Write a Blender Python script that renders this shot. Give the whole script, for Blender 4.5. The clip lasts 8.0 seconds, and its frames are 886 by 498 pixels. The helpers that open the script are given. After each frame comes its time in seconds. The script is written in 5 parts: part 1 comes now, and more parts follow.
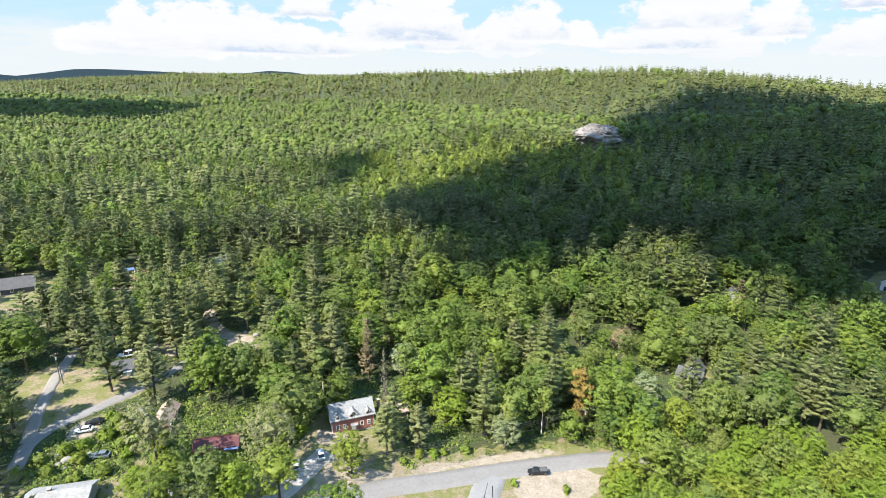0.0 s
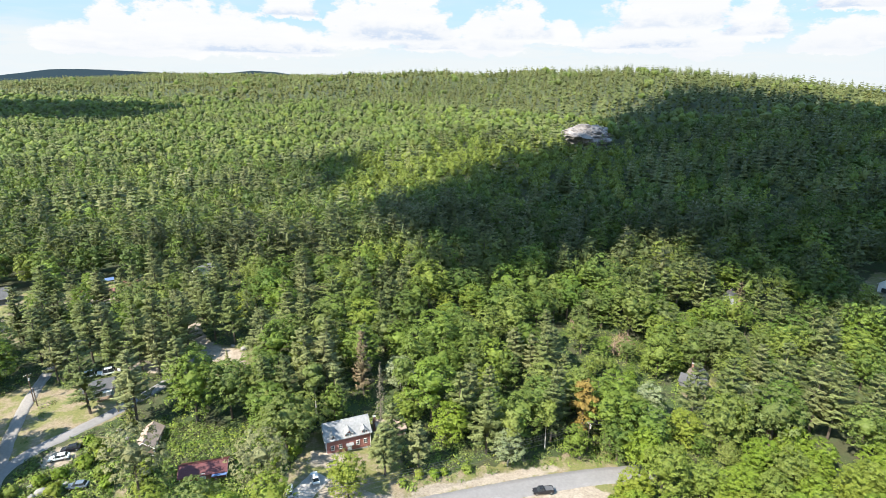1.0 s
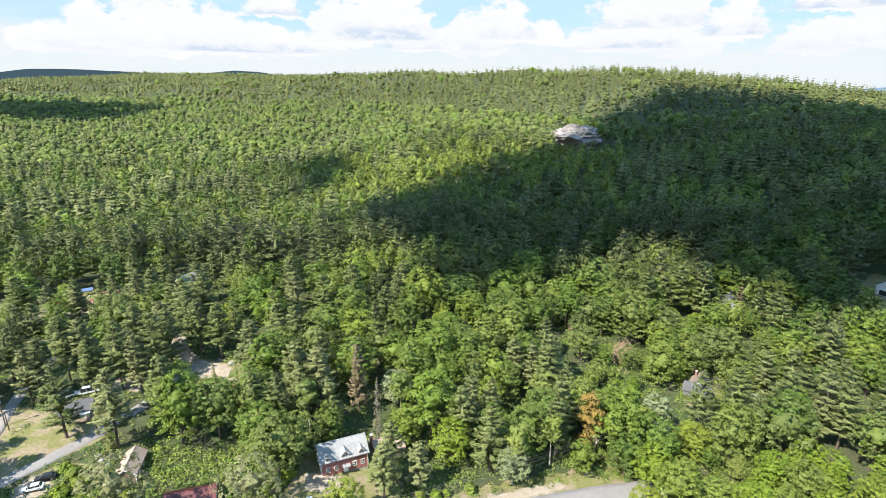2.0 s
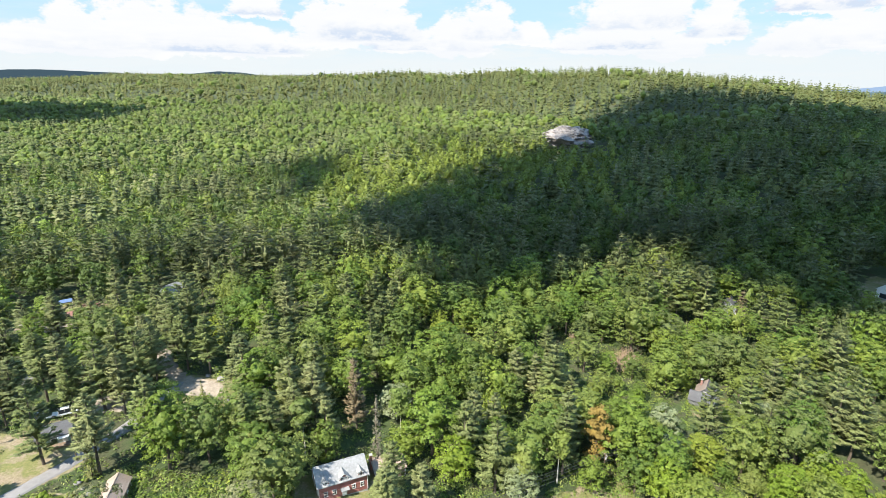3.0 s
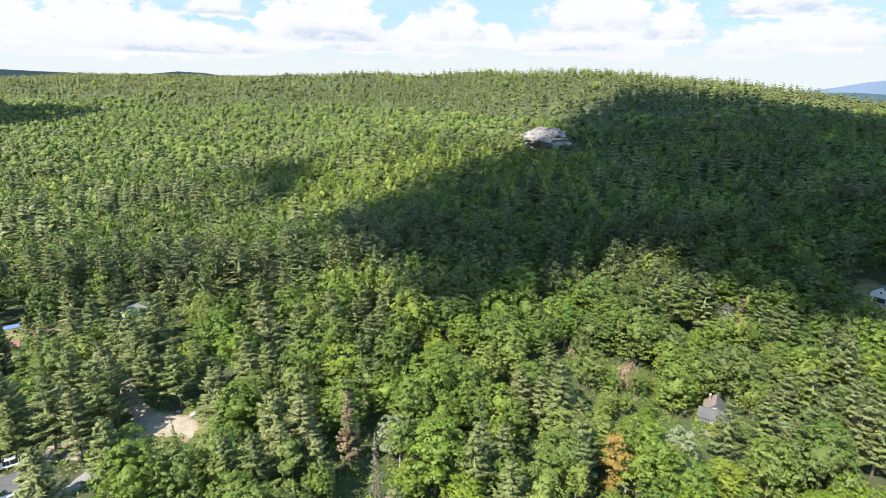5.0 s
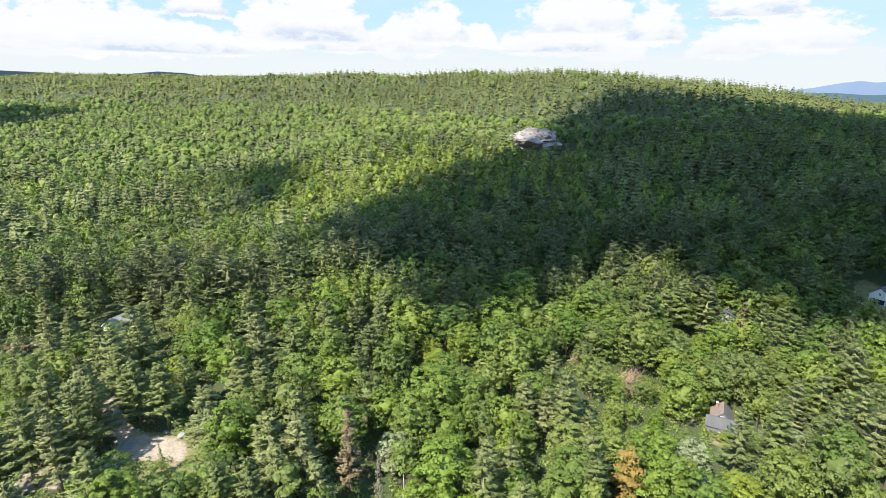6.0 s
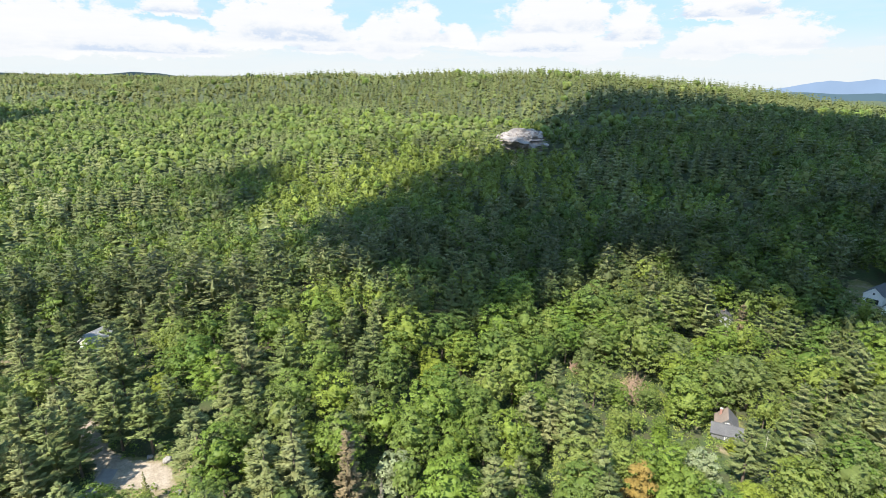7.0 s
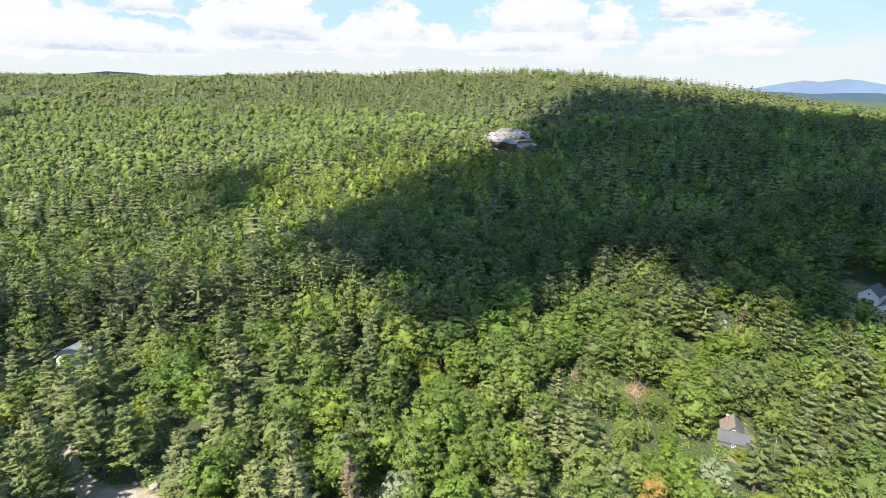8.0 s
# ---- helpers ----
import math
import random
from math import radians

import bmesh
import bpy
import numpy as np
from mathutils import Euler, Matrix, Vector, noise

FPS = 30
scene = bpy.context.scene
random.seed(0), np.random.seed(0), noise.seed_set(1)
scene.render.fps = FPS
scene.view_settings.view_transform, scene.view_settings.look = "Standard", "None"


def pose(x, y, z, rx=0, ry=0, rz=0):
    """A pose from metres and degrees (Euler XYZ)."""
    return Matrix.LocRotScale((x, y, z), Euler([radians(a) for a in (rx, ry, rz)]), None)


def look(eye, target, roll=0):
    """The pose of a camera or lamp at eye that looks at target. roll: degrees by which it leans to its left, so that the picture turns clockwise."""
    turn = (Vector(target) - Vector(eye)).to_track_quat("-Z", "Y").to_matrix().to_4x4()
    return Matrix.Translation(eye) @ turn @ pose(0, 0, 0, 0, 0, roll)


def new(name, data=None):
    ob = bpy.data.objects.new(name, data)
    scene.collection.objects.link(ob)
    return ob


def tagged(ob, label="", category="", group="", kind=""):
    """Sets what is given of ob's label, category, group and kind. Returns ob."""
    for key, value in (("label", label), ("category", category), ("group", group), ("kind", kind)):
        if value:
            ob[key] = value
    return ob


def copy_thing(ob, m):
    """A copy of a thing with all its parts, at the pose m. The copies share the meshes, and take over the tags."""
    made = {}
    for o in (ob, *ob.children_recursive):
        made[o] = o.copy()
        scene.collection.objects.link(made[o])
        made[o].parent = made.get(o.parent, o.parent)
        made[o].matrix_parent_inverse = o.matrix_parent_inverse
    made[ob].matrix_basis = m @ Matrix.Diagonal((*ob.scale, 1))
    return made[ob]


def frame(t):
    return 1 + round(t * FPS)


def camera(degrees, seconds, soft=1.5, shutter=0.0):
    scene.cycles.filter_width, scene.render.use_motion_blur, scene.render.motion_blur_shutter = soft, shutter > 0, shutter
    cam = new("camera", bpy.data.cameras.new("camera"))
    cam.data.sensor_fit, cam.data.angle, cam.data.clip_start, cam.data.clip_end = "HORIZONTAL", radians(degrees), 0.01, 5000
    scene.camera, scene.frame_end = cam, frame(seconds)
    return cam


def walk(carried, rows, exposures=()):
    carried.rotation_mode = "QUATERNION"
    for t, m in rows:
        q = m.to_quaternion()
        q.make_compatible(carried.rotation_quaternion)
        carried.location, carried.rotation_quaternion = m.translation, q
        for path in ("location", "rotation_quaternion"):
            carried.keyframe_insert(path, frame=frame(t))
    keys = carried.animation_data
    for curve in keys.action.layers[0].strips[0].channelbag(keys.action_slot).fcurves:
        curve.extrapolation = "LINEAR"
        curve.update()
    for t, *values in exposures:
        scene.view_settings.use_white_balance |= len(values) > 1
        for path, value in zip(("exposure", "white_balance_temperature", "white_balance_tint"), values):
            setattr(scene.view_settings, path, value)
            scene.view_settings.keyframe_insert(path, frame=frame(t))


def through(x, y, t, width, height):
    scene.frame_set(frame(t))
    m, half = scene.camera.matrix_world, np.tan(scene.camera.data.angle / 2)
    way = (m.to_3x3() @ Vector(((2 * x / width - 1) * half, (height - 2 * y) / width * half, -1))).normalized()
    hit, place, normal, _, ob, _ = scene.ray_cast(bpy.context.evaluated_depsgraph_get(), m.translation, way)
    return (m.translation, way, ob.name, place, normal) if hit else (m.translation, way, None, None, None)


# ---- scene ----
cam = camera(79.3, 8.0, soft=0.6)
PATH = [
    (0, (-0.041, -0.04, 104.973), (-0.064, 1.87, 104.379), 0.4),
    (0.5, (-1.81, 3.922, 105.235), (-1.805, 5.831, 104.641), 0.4),
    (1, (-3.644, 7.883, 105.459), (-3.615, 9.792, 104.864), 0.3),
    (1.5, (-5.477, 11.877, 105.676), (-5.42, 13.785, 105.08), 0.3),
    (3, (-10.945, 23.715, 105.738), (-10.815, 25.621, 105.146), 0.3),
    (3.5, (-12.795, 27.724, 105.691), (-12.636, 29.628, 105.1), 0.4),
    (4, (-14.652, 31.675, 105.657), (-14.468, 33.577, 105.067), 0.4),
    (4.5, (-16.457, 35.657, 105.537), (-16.241, 37.556, 104.948), 0.4),
    (6, (-22.048, 47.634, 105.382), (-21.746, 49.522, 104.795), 0.4),
    (6.5, (-23.844, 51.53, 105.316), (-23.513, 53.413, 104.73), 0.4),
    (7, (-25.589, 55.542, 105.279), (-25.221, 57.418, 104.693), 0.3),
    (7.5, (-27.403, 59.534, 105.275), (-26.994, 61.402, 104.688), 0.3),
    (8, (-29.297, 63.535, 105.277), (-28.864, 65.398, 104.69), 0.3),
]
walk(cam, [(t, look(eye, target, roll)) for t, eye, target, roll in PATH])

# ---- world, sun, clouds that shade the hill ----
SUN_FROM = Vector((-0.74, -0.62, 1.08)).normalized()
sun_az = math.atan2(SUN_FROM.x, SUN_FROM.y)
sun_el = math.asin(SUN_FROM.z)
sun = new("sun", bpy.data.lights.new("sun", "SUN"))
sun.data.energy, sun.data.angle, sun.data.color = 4.8, radians(0.55), (1.0, 0.945, 0.82)
sun.matrix_world = look((0, 0, 600), Vector((0, 0, 600)) - SUN_FROM)
EXPOSURE = 1.35
scene.view_settings.exposure = EXPOSURE


class Nodes:
    """A short way to wire nodes."""

    def __init__(self, tree):
        self.tree = tree

    def add(self, kind, **values):
        node = self.tree.nodes.new(kind)
        for key, value in values.items():
            setattr(node, key, value)
        return node

    def put(self, socket, value):
        if isinstance(value, bpy.types.NodeSocket):
            self.tree.links.new(value, socket)
        elif value is not None:
            socket.default_value = value

    def math(self, op, a, b=None, c=None, clamp=False):
        node = self.add("ShaderNodeMath", operation=op, use_clamp=clamp)
        for socket, value in zip(node.inputs, (a, b, c)):
            self.put(socket, value)
        return node.outputs[0]

    def noise(self, vector, scale, detail=3.0, rough=0.55):
        node = self.add("ShaderNodeTexNoise")
        self.put(node.inputs["Vector"], vector)
        node.inputs["Scale"].default_value = scale
        node.inputs["Detail"].default_value = detail
        node.inputs["Roughness"].default_value = rough
        return node.outputs["Fac"]

    def ramp(self, fac, *stops):
        node = self.add("ShaderNodeValToRGB")
        self.put(node.inputs[0], fac)
        ramp = node.color_ramp
        while len(ramp.elements) < len(stops):
            ramp.elements.new(0.5)
        for element, (place, colour) in zip(ramp.elements, stops):
            element.position = place
            element.color = (*colour, 1) if len(colour) == 3 else colour
        return node.outputs[0]

    def mix(self, fac, a, b, blend="MIX"):
        node = self.add("ShaderNodeMix", data_type="RGBA", blend_type=blend)
        self.put(node.inputs[0], fac)
        self.put(node.inputs[6], a)
        self.put(node.inputs[7], b)
        return node.outputs[2]

    def span(self, value, a, b, c=0.0, d=1.0, smooth=True):
        node = self.add("ShaderNodeMapRange", interpolation_type="SMOOTHSTEP" if smooth else "LINEAR")
        for socket, v in zip(node.inputs, (value, a, b, c, d)):
            self.put(socket, v)
        return node.outputs[0]

    def xyz(self, x, y, z):
        node = self.add("ShaderNodeCombineXYZ")
        for socket, v in zip(node.inputs, (x, y, z)):
            self.put(socket, v)
        return node.outputs[0]


# cumulus heaps low in the sky: bearing, height of the flat base, half breadth, height (degrees), greyness of the base
HEAPS = [
    (-31.6, 2.67, 3.8, 2.4, 0.2), (-28.9, 2.87, 2.1, 4.5, 0.1), (-24.1, 2.78, 4.9, 5.0, 0.2), (-19.6, 3.02, 4.0, 3.8, 0.2), (-16.2, 2.72, 6.3, 2.9, 0.9),
    (-13.9, 6.04, 2.9, 2.4, 0.7), (-7.3, 3.95, 3.6, 4.8, 0.1), (-3.5, 4.13, 5.1, 5.4, 0.9), (-0.1, 3.23, 4.2, 2.4, 0.6), (5.5, 3.17, 3.6, 3.8, 0.3),
    (8.6, 4.24, 3.0, 4.1, 0.5), (12.0, 3.82, 2.1, 2.3, 0.1), (19.7, 3.26, 5.0, 2.7, 0.8), (22.4, 5.04, 5.3, 4.5, 0.5), (29.3, 4.24, 2.5, 3.8, 0.8),
    (25.7, 2.6, 3.5, 2.7, 0.1), (37.1, 6.03, 4.2, 3.0, 1.0), (36.5, 2.91, 4.2, 2.8, 0.2), (41.0, 3.2, 4.6, 3.4, 0.3),
]


def build_sky():
    world = bpy.data.worlds.new("sky")
    scene.world = world
    world.use_nodes = True
    n = Nodes(world.node_tree)
    back = world.node_tree.nodes["Background"]
    sky = n.add("ShaderNodeTexSky", sky_type="NISHITA", sun_disc=False)
    sky.sun_elevation, sky.sun_rotation = sun_el, sun_az
    sky.air_density, sky.dust_density, sky.ozone_density = 1.0, 0.6, 3.0
    way = n.add("ShaderNodeTexCoord").outputs["Generated"]
    split = n.add("ShaderNodeSeparateXYZ")
    n.put(split.inputs[0], way)
    x, y, z = split.outputs
    azimuth = n.math("MULTIPLY", n.math("ARCTAN2", x, y), 57.2958)
    height = n.math("MULTIPLY", n.math("ARCSINE", z), 57.2958)
    place = n.xyz(azimuth, n.math("MULTIPLY", height, 1.9), CLOUD_SEED)
    lump = n.noise(place, 0.5, 6.0, 0.66)
    sway = n.math("MULTIPLY", n.math("SUBTRACT", n.noise(place, 0.22, 2.0, 0.5), 0.5), 2.6)
    bearing = n.math("ADD", azimuth, sway)
    level = n.math("ADD", height, n.math("MULTIPLY", n.math("SUBTRACT", lump, 0.5), 0.9))
    body, grey = None, None
    for a, base, wide, tall, dim in HEAPS:
        u = n.math("DIVIDE", n.math("SUBTRACT", bearing, a), wide * 1.12)
        v = n.math("DIVIDE", n.math("SUBTRACT", level, base), tall)
        v = n.math("MAXIMUM", v, n.math("MULTIPLY", v, -5.0))
        one = n.math("SUBTRACT", 1.0, n.math("ADD", n.math("MULTIPLY", u, u), n.math("MULTIPLY", v, v)))
        low = n.math("MULTIPLY", n.span(v, 0.0, 0.34, dim, 0.0), n.span(one, 0.0, 0.6))
        body = one if body is None else n.math("MAXIMUM", body, one)
        grey = low if grey is None else n.math("MAXIMUM", grey, low)
    # beyond these heaps the same fair-weather cloud goes on round and above
    heap = n.noise(n.xyz(azimuth, n.math("MULTIPLY", height, 2.2), CLOUD_SEED), 0.09, 4.0, 0.55)
    rest = n.math("SUBTRACT", n.span(heap, 0.5, 0.62, -1.0, 0.6), n.span(height, 15.0, 45.0, 0.0, 1.1))
    aside = n.math("MAXIMUM", n.span(height, 7.6, 9.5), n.math("MAXIMUM", n.span(azimuth, -40.0, -36.0, 1.0, 0.0), n.span(azimuth, 45.0, 49.0)))
    rest = n.math("ADD", rest, n.span(aside, 0.0, 1.0, -2.0, 0.0))
    body = n.math("MAXIMUM", body, rest)
    body = n.math("ADD", body, n.math("MULTIPLY", n.math("SUBTRACT", lump, 0.5), 2.6))
    mask = n.span(body, 0.02, 0.42)
    # thin veils and the white haze towards the horizon
    veil = n.noise(n.xyz(azimuth, n.math("MULTIPLY", height, 7.0), 1.3), 0.12, 4.0, 0.6)
    hazy = n.math("ADD", n.span(height, 1.8, 6.0, 0.95, 0.08), n.math("MULTIPLY", n.span(veil, 0.45, 0.7), n.span(height, 1.5, 7.0, 0.55, 0.15)), clamp=True)
    clear = n.mix(1.0, sky.outputs[0], (SKY, SKY, SKY, 1), "MULTIPLY")
    clear = n.mix(n.span(height, 10.0, 30.0, 0.95, 0.0), clear, (0.2, 0.303, 0.378, 1))
    clear = n.mix(n.span(height, 10.0, 35.0, 0.0, 0.9), clear, (0.14, 0.31, 0.53, 1))
    clear = n.mix(hazy, clear, (0.345, 0.368, 0.38, 1))
    streak = n.math("MULTIPLY", n.span(veil, 0.4, 0.65, 0.35, 0.0), n.span(height, 0.5, 5.0, 1.0, 0.2))
    grey = n.math("ADD", n.math("MULTIPLY", grey, n.span(lump, 0.38, 0.6, 1.2, 0.25)), streak, clamp=True)
    white = n.mix(grey, (0.392, 0.394, 0.397, 1), (0.27, 0.308, 0.368, 1))
    n.put(back.inputs[0], n.mix(mask, clear, white))
    back.inputs[1].default_value = 1.0


CLOUD_SEED, SKY = 3.7, 0.19
build_sky()


# ---- materials ----
def material(name):
    mat = bpy.data.materials.new(name)
    mat.use_nodes = True
    n = Nodes(mat.node_tree)
    return mat, n, mat.node_tree.nodes["Principled BSDF"]


def spot(n):
    return n.add("ShaderNodeNewGeometry").outputs["Position"]


def surface(name, dark, light, scale, rough=0.8, metal=0.0, bump=0.3, big=0.15, spread=(0.3, 0.7), distance=0.03):
    """A plain two-scale surface: fine grain and broad stains between two tones."""
    mat, n, b = material(name)
    p = spot(n)
    fac = n.math("ADD", n.math("MULTIPLY", n.noise(p, scale, 6.0), 0.6), n.math("MULTIPLY", n.noise(p, scale * big, 3.0), 0.4))
    n.put(b.inputs["Base Color"], n.ramp(fac, (spread[0], dark), (spread[1], light)))
    b.inputs["Roughness"].default_value, b.inputs["Metallic"].default_value = rough, metal
    if bump:
        node = n.add("ShaderNodeBump")
        node.inputs["Strength"].default_value, node.inputs["Distance"].default_value = bump, distance
        n.put(node.inputs["Height"], n.noise(p, scale * 2, 4.0))
        n.put(b.inputs["Normal"], node.outputs[0])
    return mat


def leafy(name, tones, gloss=0.5, through=0.25, tinted=False, uneven=0.2):
    """Foliage: each tree takes its own tone, each clump varies a little; some light passes through the leaves."""
    mat, n, b = material(name)
    if tinted:
        colour = n.add("ShaderNodeAttribute", attribute_name="tint").outputs["Color"]
    else:
        step = 1.0 / max(1, len(tones) - 1)
        colour = n.ramp(n.add("ShaderNodeObjectInfo").outputs["Random"], *[(i * step, c) for i, c in enumerate(tones)])
    island = n.add("ShaderNodeNewGeometry").outputs["Random Per Island"]
    vary = n.span(island, 0, 1, 1 - uneven, 1 + uneven, smooth=False)
    patch = n.span(n.noise(spot(n), 0.5, 3.0, 0.6), 0.3, 0.7, 0.85, 1.15)
    level = n.math("MULTIPLY", vary, patch)
    colour = n.mix(1.0, colour, n.xyz(level, level, n.math("MULTIPLY", level, 0.95)), "MULTIPLY")
    n.put(b.inputs["Base Color"], colour)
    ruffle = n.add("ShaderNodeBump")
    ruffle.inputs["Strength"].default_value, ruffle.inputs["Distance"].default_value = 0.5, 0.3
    relief = n.math("ADD", n.noise(spot(n), 1.3, 4.0, 0.7), n.math("MULTIPLY", n.noise(spot(n), 4.5, 2.0, 0.6), 0.35))
    n.put(ruffle.inputs["Height"], relief)
    n.put(b.inputs["Normal"], ruffle.outputs[0])
    b.inputs["Roughness"].default_value = gloss
    b.inputs["Specular IOR Level"].default_value = 0.2
    leak = n.add("ShaderNodeBsdfTranslucent")
    n.put(leak.inputs["Color"], n.mix(1.0, colour, (1.15, 1.25, 0.7, 1), "MULTIPLY"))
    both = n.add("ShaderNodeMixShader")
    both.inputs[0].default_value = through
    out = mat.node_tree.nodes["Material Output"]
    n.put(both.inputs[1], b.outputs[0])
    n.put(both.inputs[2], leak.outputs[0])
    n.put(out.inputs["Surface"], both.outputs[0])
    return mat


PINE = [(0.113, 0.139, 0.050), (0.143, 0.170, 0.060), (0.169, 0.188, 0.076), (0.124, 0.157, 0.050), (0.196, 0.208, 0.092), (0.120, 0.144, 0.053)]
BROAD = [(0.093, 0.140, 0.032), (0.144, 0.200, 0.039), (0.123, 0.161, 0.047), (0.103, 0.162, 0.032), (0.196, 0.243, 0.044), (0.129, 0.157, 0.057), (0.150, 0.216, 0.036), (0.209, 0.235, 0.074)]
SPRUCE = [(0.121, 0.129, 0.043), (0.155, 0.160, 0.050), (0.131, 0.141, 0.040)]
m_pine = leafy("pine_needles", PINE, 0.55, 0.12)
m_broad = leafy("broad_leaves", BROAD, 0.45, 0.34)
m_light = leafy("light_leaves", [(0.15, 0.22, 0.03), (0.185, 0.245, 0.034), (0.17, 0.215, 0.05), (0.21, 0.245, 0.036)], 0.45, 0.34)
m_spruce = leafy("spruce_needles", SPRUCE, 0.6, 0.08)
m_rust = leafy("dead_rust_needles", [(0.2, 0.14, 0.04), (0.22, 0.155, 0.046)], 0.8, 0.15)
m_brownpine = leafy("thinning_brown_needles", [(0.165, 0.13, 0.075), (0.185, 0.145, 0.09)], 0.7, 0.1)
m_silverleaf = leafy("silvery_leaves", [(0.2, 0.235, 0.125), (0.23, 0.26, 0.15)], 0.4, 0.25)
m_olive = leafy("olive_needles", [(0.17, 0.175, 0.085), (0.19, 0.185, 0.1)], 0.6, 0.12)
m_grey = leafy("dead_grey_twigs", [(0.10, 0.095, 0.075), (0.12, 0.11, 0.085)], 0.9, 0.05)
m_woods = leafy("woods_foliage", [], 0.5, 0.12, tinted=True)
m_farwoods = leafy("far_woods_foliage", [], 0.6, 0.12, tinted=True, uneven=0.07)
m_bark = surface("bark", (0.05, 0.038, 0.028), (0.14, 0.11, 0.085), 6.0, 0.95)
m_pale_bark = surface("pale_bark", (0.28, 0.26, 0.23), (0.55, 0.52, 0.47), 5.0, 0.85)
m_asphalt = surface("asphalt", (0.18, 0.17, 0.17), (0.225, 0.213, 0.212), 1.2, 0.9, spread=(0.35, 0.65))
m_gravel = surface("pale_gravel", (0.30, 0.275, 0.26), (0.44, 0.41, 0.39), 2.5, 0.95)
m_lane = surface("pale_lane_gravel", (0.185, 0.17, 0.16), (0.265, 0.245, 0.232), 2.0, 0.95)
m_red = surface("red_clapboard", (0.27, 0.105, 0.092), (0.36, 0.16, 0.142), 1.5, 0.7)
m_white = surface("white_paint", (0.62, 0.62, 0.6), (0.8, 0.8, 0.79), 2.0, 0.5)
m_palegrey = surface("pale_grey_siding", (0.22, 0.235, 0.255), (0.31, 0.325, 0.35), 2.0, 0.6)
m_darksiding = surface("weathered_dark_grey_siding", (0.10, 0.102, 0.105), (0.16, 0.162, 0.166), 2.0, 0.8)
m_greensiding = surface("sage_green_siding", (0.20, 0.27, 0.24), (0.30, 0.37, 0.33), 2.0, 0.7)
m_brown = surface("weathered_brown_board", (0.13, 0.09, 0.065), (0.24, 0.18, 0.13), 3.0, 0.85)
m_silver = surface("silver_shingle", (0.17, 0.17, 0.175), (0.34, 0.34, 0.345), 1.4, 0.75)
m_slate = surface("grey_shingle", (0.06, 0.06, 0.066), (0.11, 0.11, 0.118), 3.0, 0.85)
m_tanroof = surface("tan_shingle", (0.27, 0.2, 0.16), (0.40, 0.31, 0.26), 3.0, 0.85)
m_redroof = surface("maroon_metal_roof", (0.085, 0.024, 0.028), (0.14, 0.042, 0.044), 1.5, 0.45, 0.2)
m_concrete = surface("concrete", (0.3, 0.3, 0.29), (0.45, 0.44, 0.42), 3.0, 0.9)
m_brick = surface("chimney_brick", (0.2, 0.1, 0.08), (0.32, 0.18, 0.15), 6.0, 0.9)
m_granite = surface("pale_granite", (0.1, 0.088, 0.084), (0.345, 0.31, 0.295), 0.35, 0.9, bump=1.0, big=0.3, distance=0.6)
m_pole = surface("pole_timber", (0.10, 0.065, 0.045), (0.20, 0.14, 0.10), 6.0, 0.9)
m_wire = surface("wire", (0.05, 0.05, 0.05), (0.08, 0.08, 0.08), 5.0, 0.6, bump=0)
m_tyre = surface("tyre_rubber", (0.015, 0.015, 0.015), (0.03, 0.03, 0.03), 8.0, 0.85)
m_rim = surface("rim_metal", (0.4, 0.4, 0.41), (0.55, 0.55, 0.56), 8.0, 0.35, 0.8, bump=0)
m_cloud = surface("cloud_vapour", (0.9, 0.9, 0.9), (0.95, 0.95, 0.95), 0.01, 1.0, bump=0)


def paint(name, colour, rough=0.25):
    return surface(name, tuple(c * 0.9 for c in colour), colour, 3.0, rough, bump=0)


m_carwhite, m_carsilver = paint("car_paint_white", (0.75, 0.76, 0.78)), paint("car_paint_silver", (0.5, 0.52, 0.54))
m_carblack, m_carblue = paint("car_paint_black", (0.02, 0.02, 0.024)), paint("car_paint_blue_grey", (0.13, 0.16, 0.2))
m_carred = paint("car_paint_red", (0.32, 0.05, 0.045))
m_tarp = paint("blue_tarp", (0.10, 0.16, 0.32), 0.6)
m_lamp = paint("lamp_glass", (0.7, 0.7, 0.68), 0.15)
m_glass, _n, _b = material("window_glass")
_b.inputs["Base Color"].default_value = (0.03, 0.035, 0.04, 1)
_b.inputs["Roughness"].default_value = 0.08

# ---- the lie of the land: a sum of broad hills (east, north, breadth, rise) ----
HILLS = [
    (0, 135, 60, -8.2), (-100, 150, 70, 0.9), (100, 180, 80, -15.7), (-20, 240, 70, 10.9), (110, 290, 80, -1.5), (-90, 450, 120, -18.0),
    (0, 380, 90, 8.3), (0, 560, 110, 21.3), (150, 560, 110, -1.5), (270, 400, 90, 3.6), (500, 500, 200, 23.7), (300, 700, 200, 21.7),
    (-250, 900, 250, 8.5), (350, 1050, 250, 52.5), (650, 1000, 250, 31.5), (0, 1500, 350, 60.0), (-400, 1900, 500, 13.3),
    (-1200, 2200, 700, 42.2), (700, 2200, 800, 34.4), (-1000, 3800, 1200, 122.0), (1500, 3000, 1000, 37.5), (-600, 900, 350, -10.7),
    (-250, 300, 150, 9.6), (-100, 1100, 250, -16.3), (790, 820, 190, 14.0), (180, 1280, 160, 8.0),
]


def land(x, y):
    z = 8.03 + 0.0 * (x + y)
    for a, b, s, h in HILLS:
        z = z + h * np.exp(-((x - a) ** 2 + (y - b) ** 2) / (2 * s * s))
    return z


def zat(x, y):
    return float(land(np.float64(x), np.float64(y)))


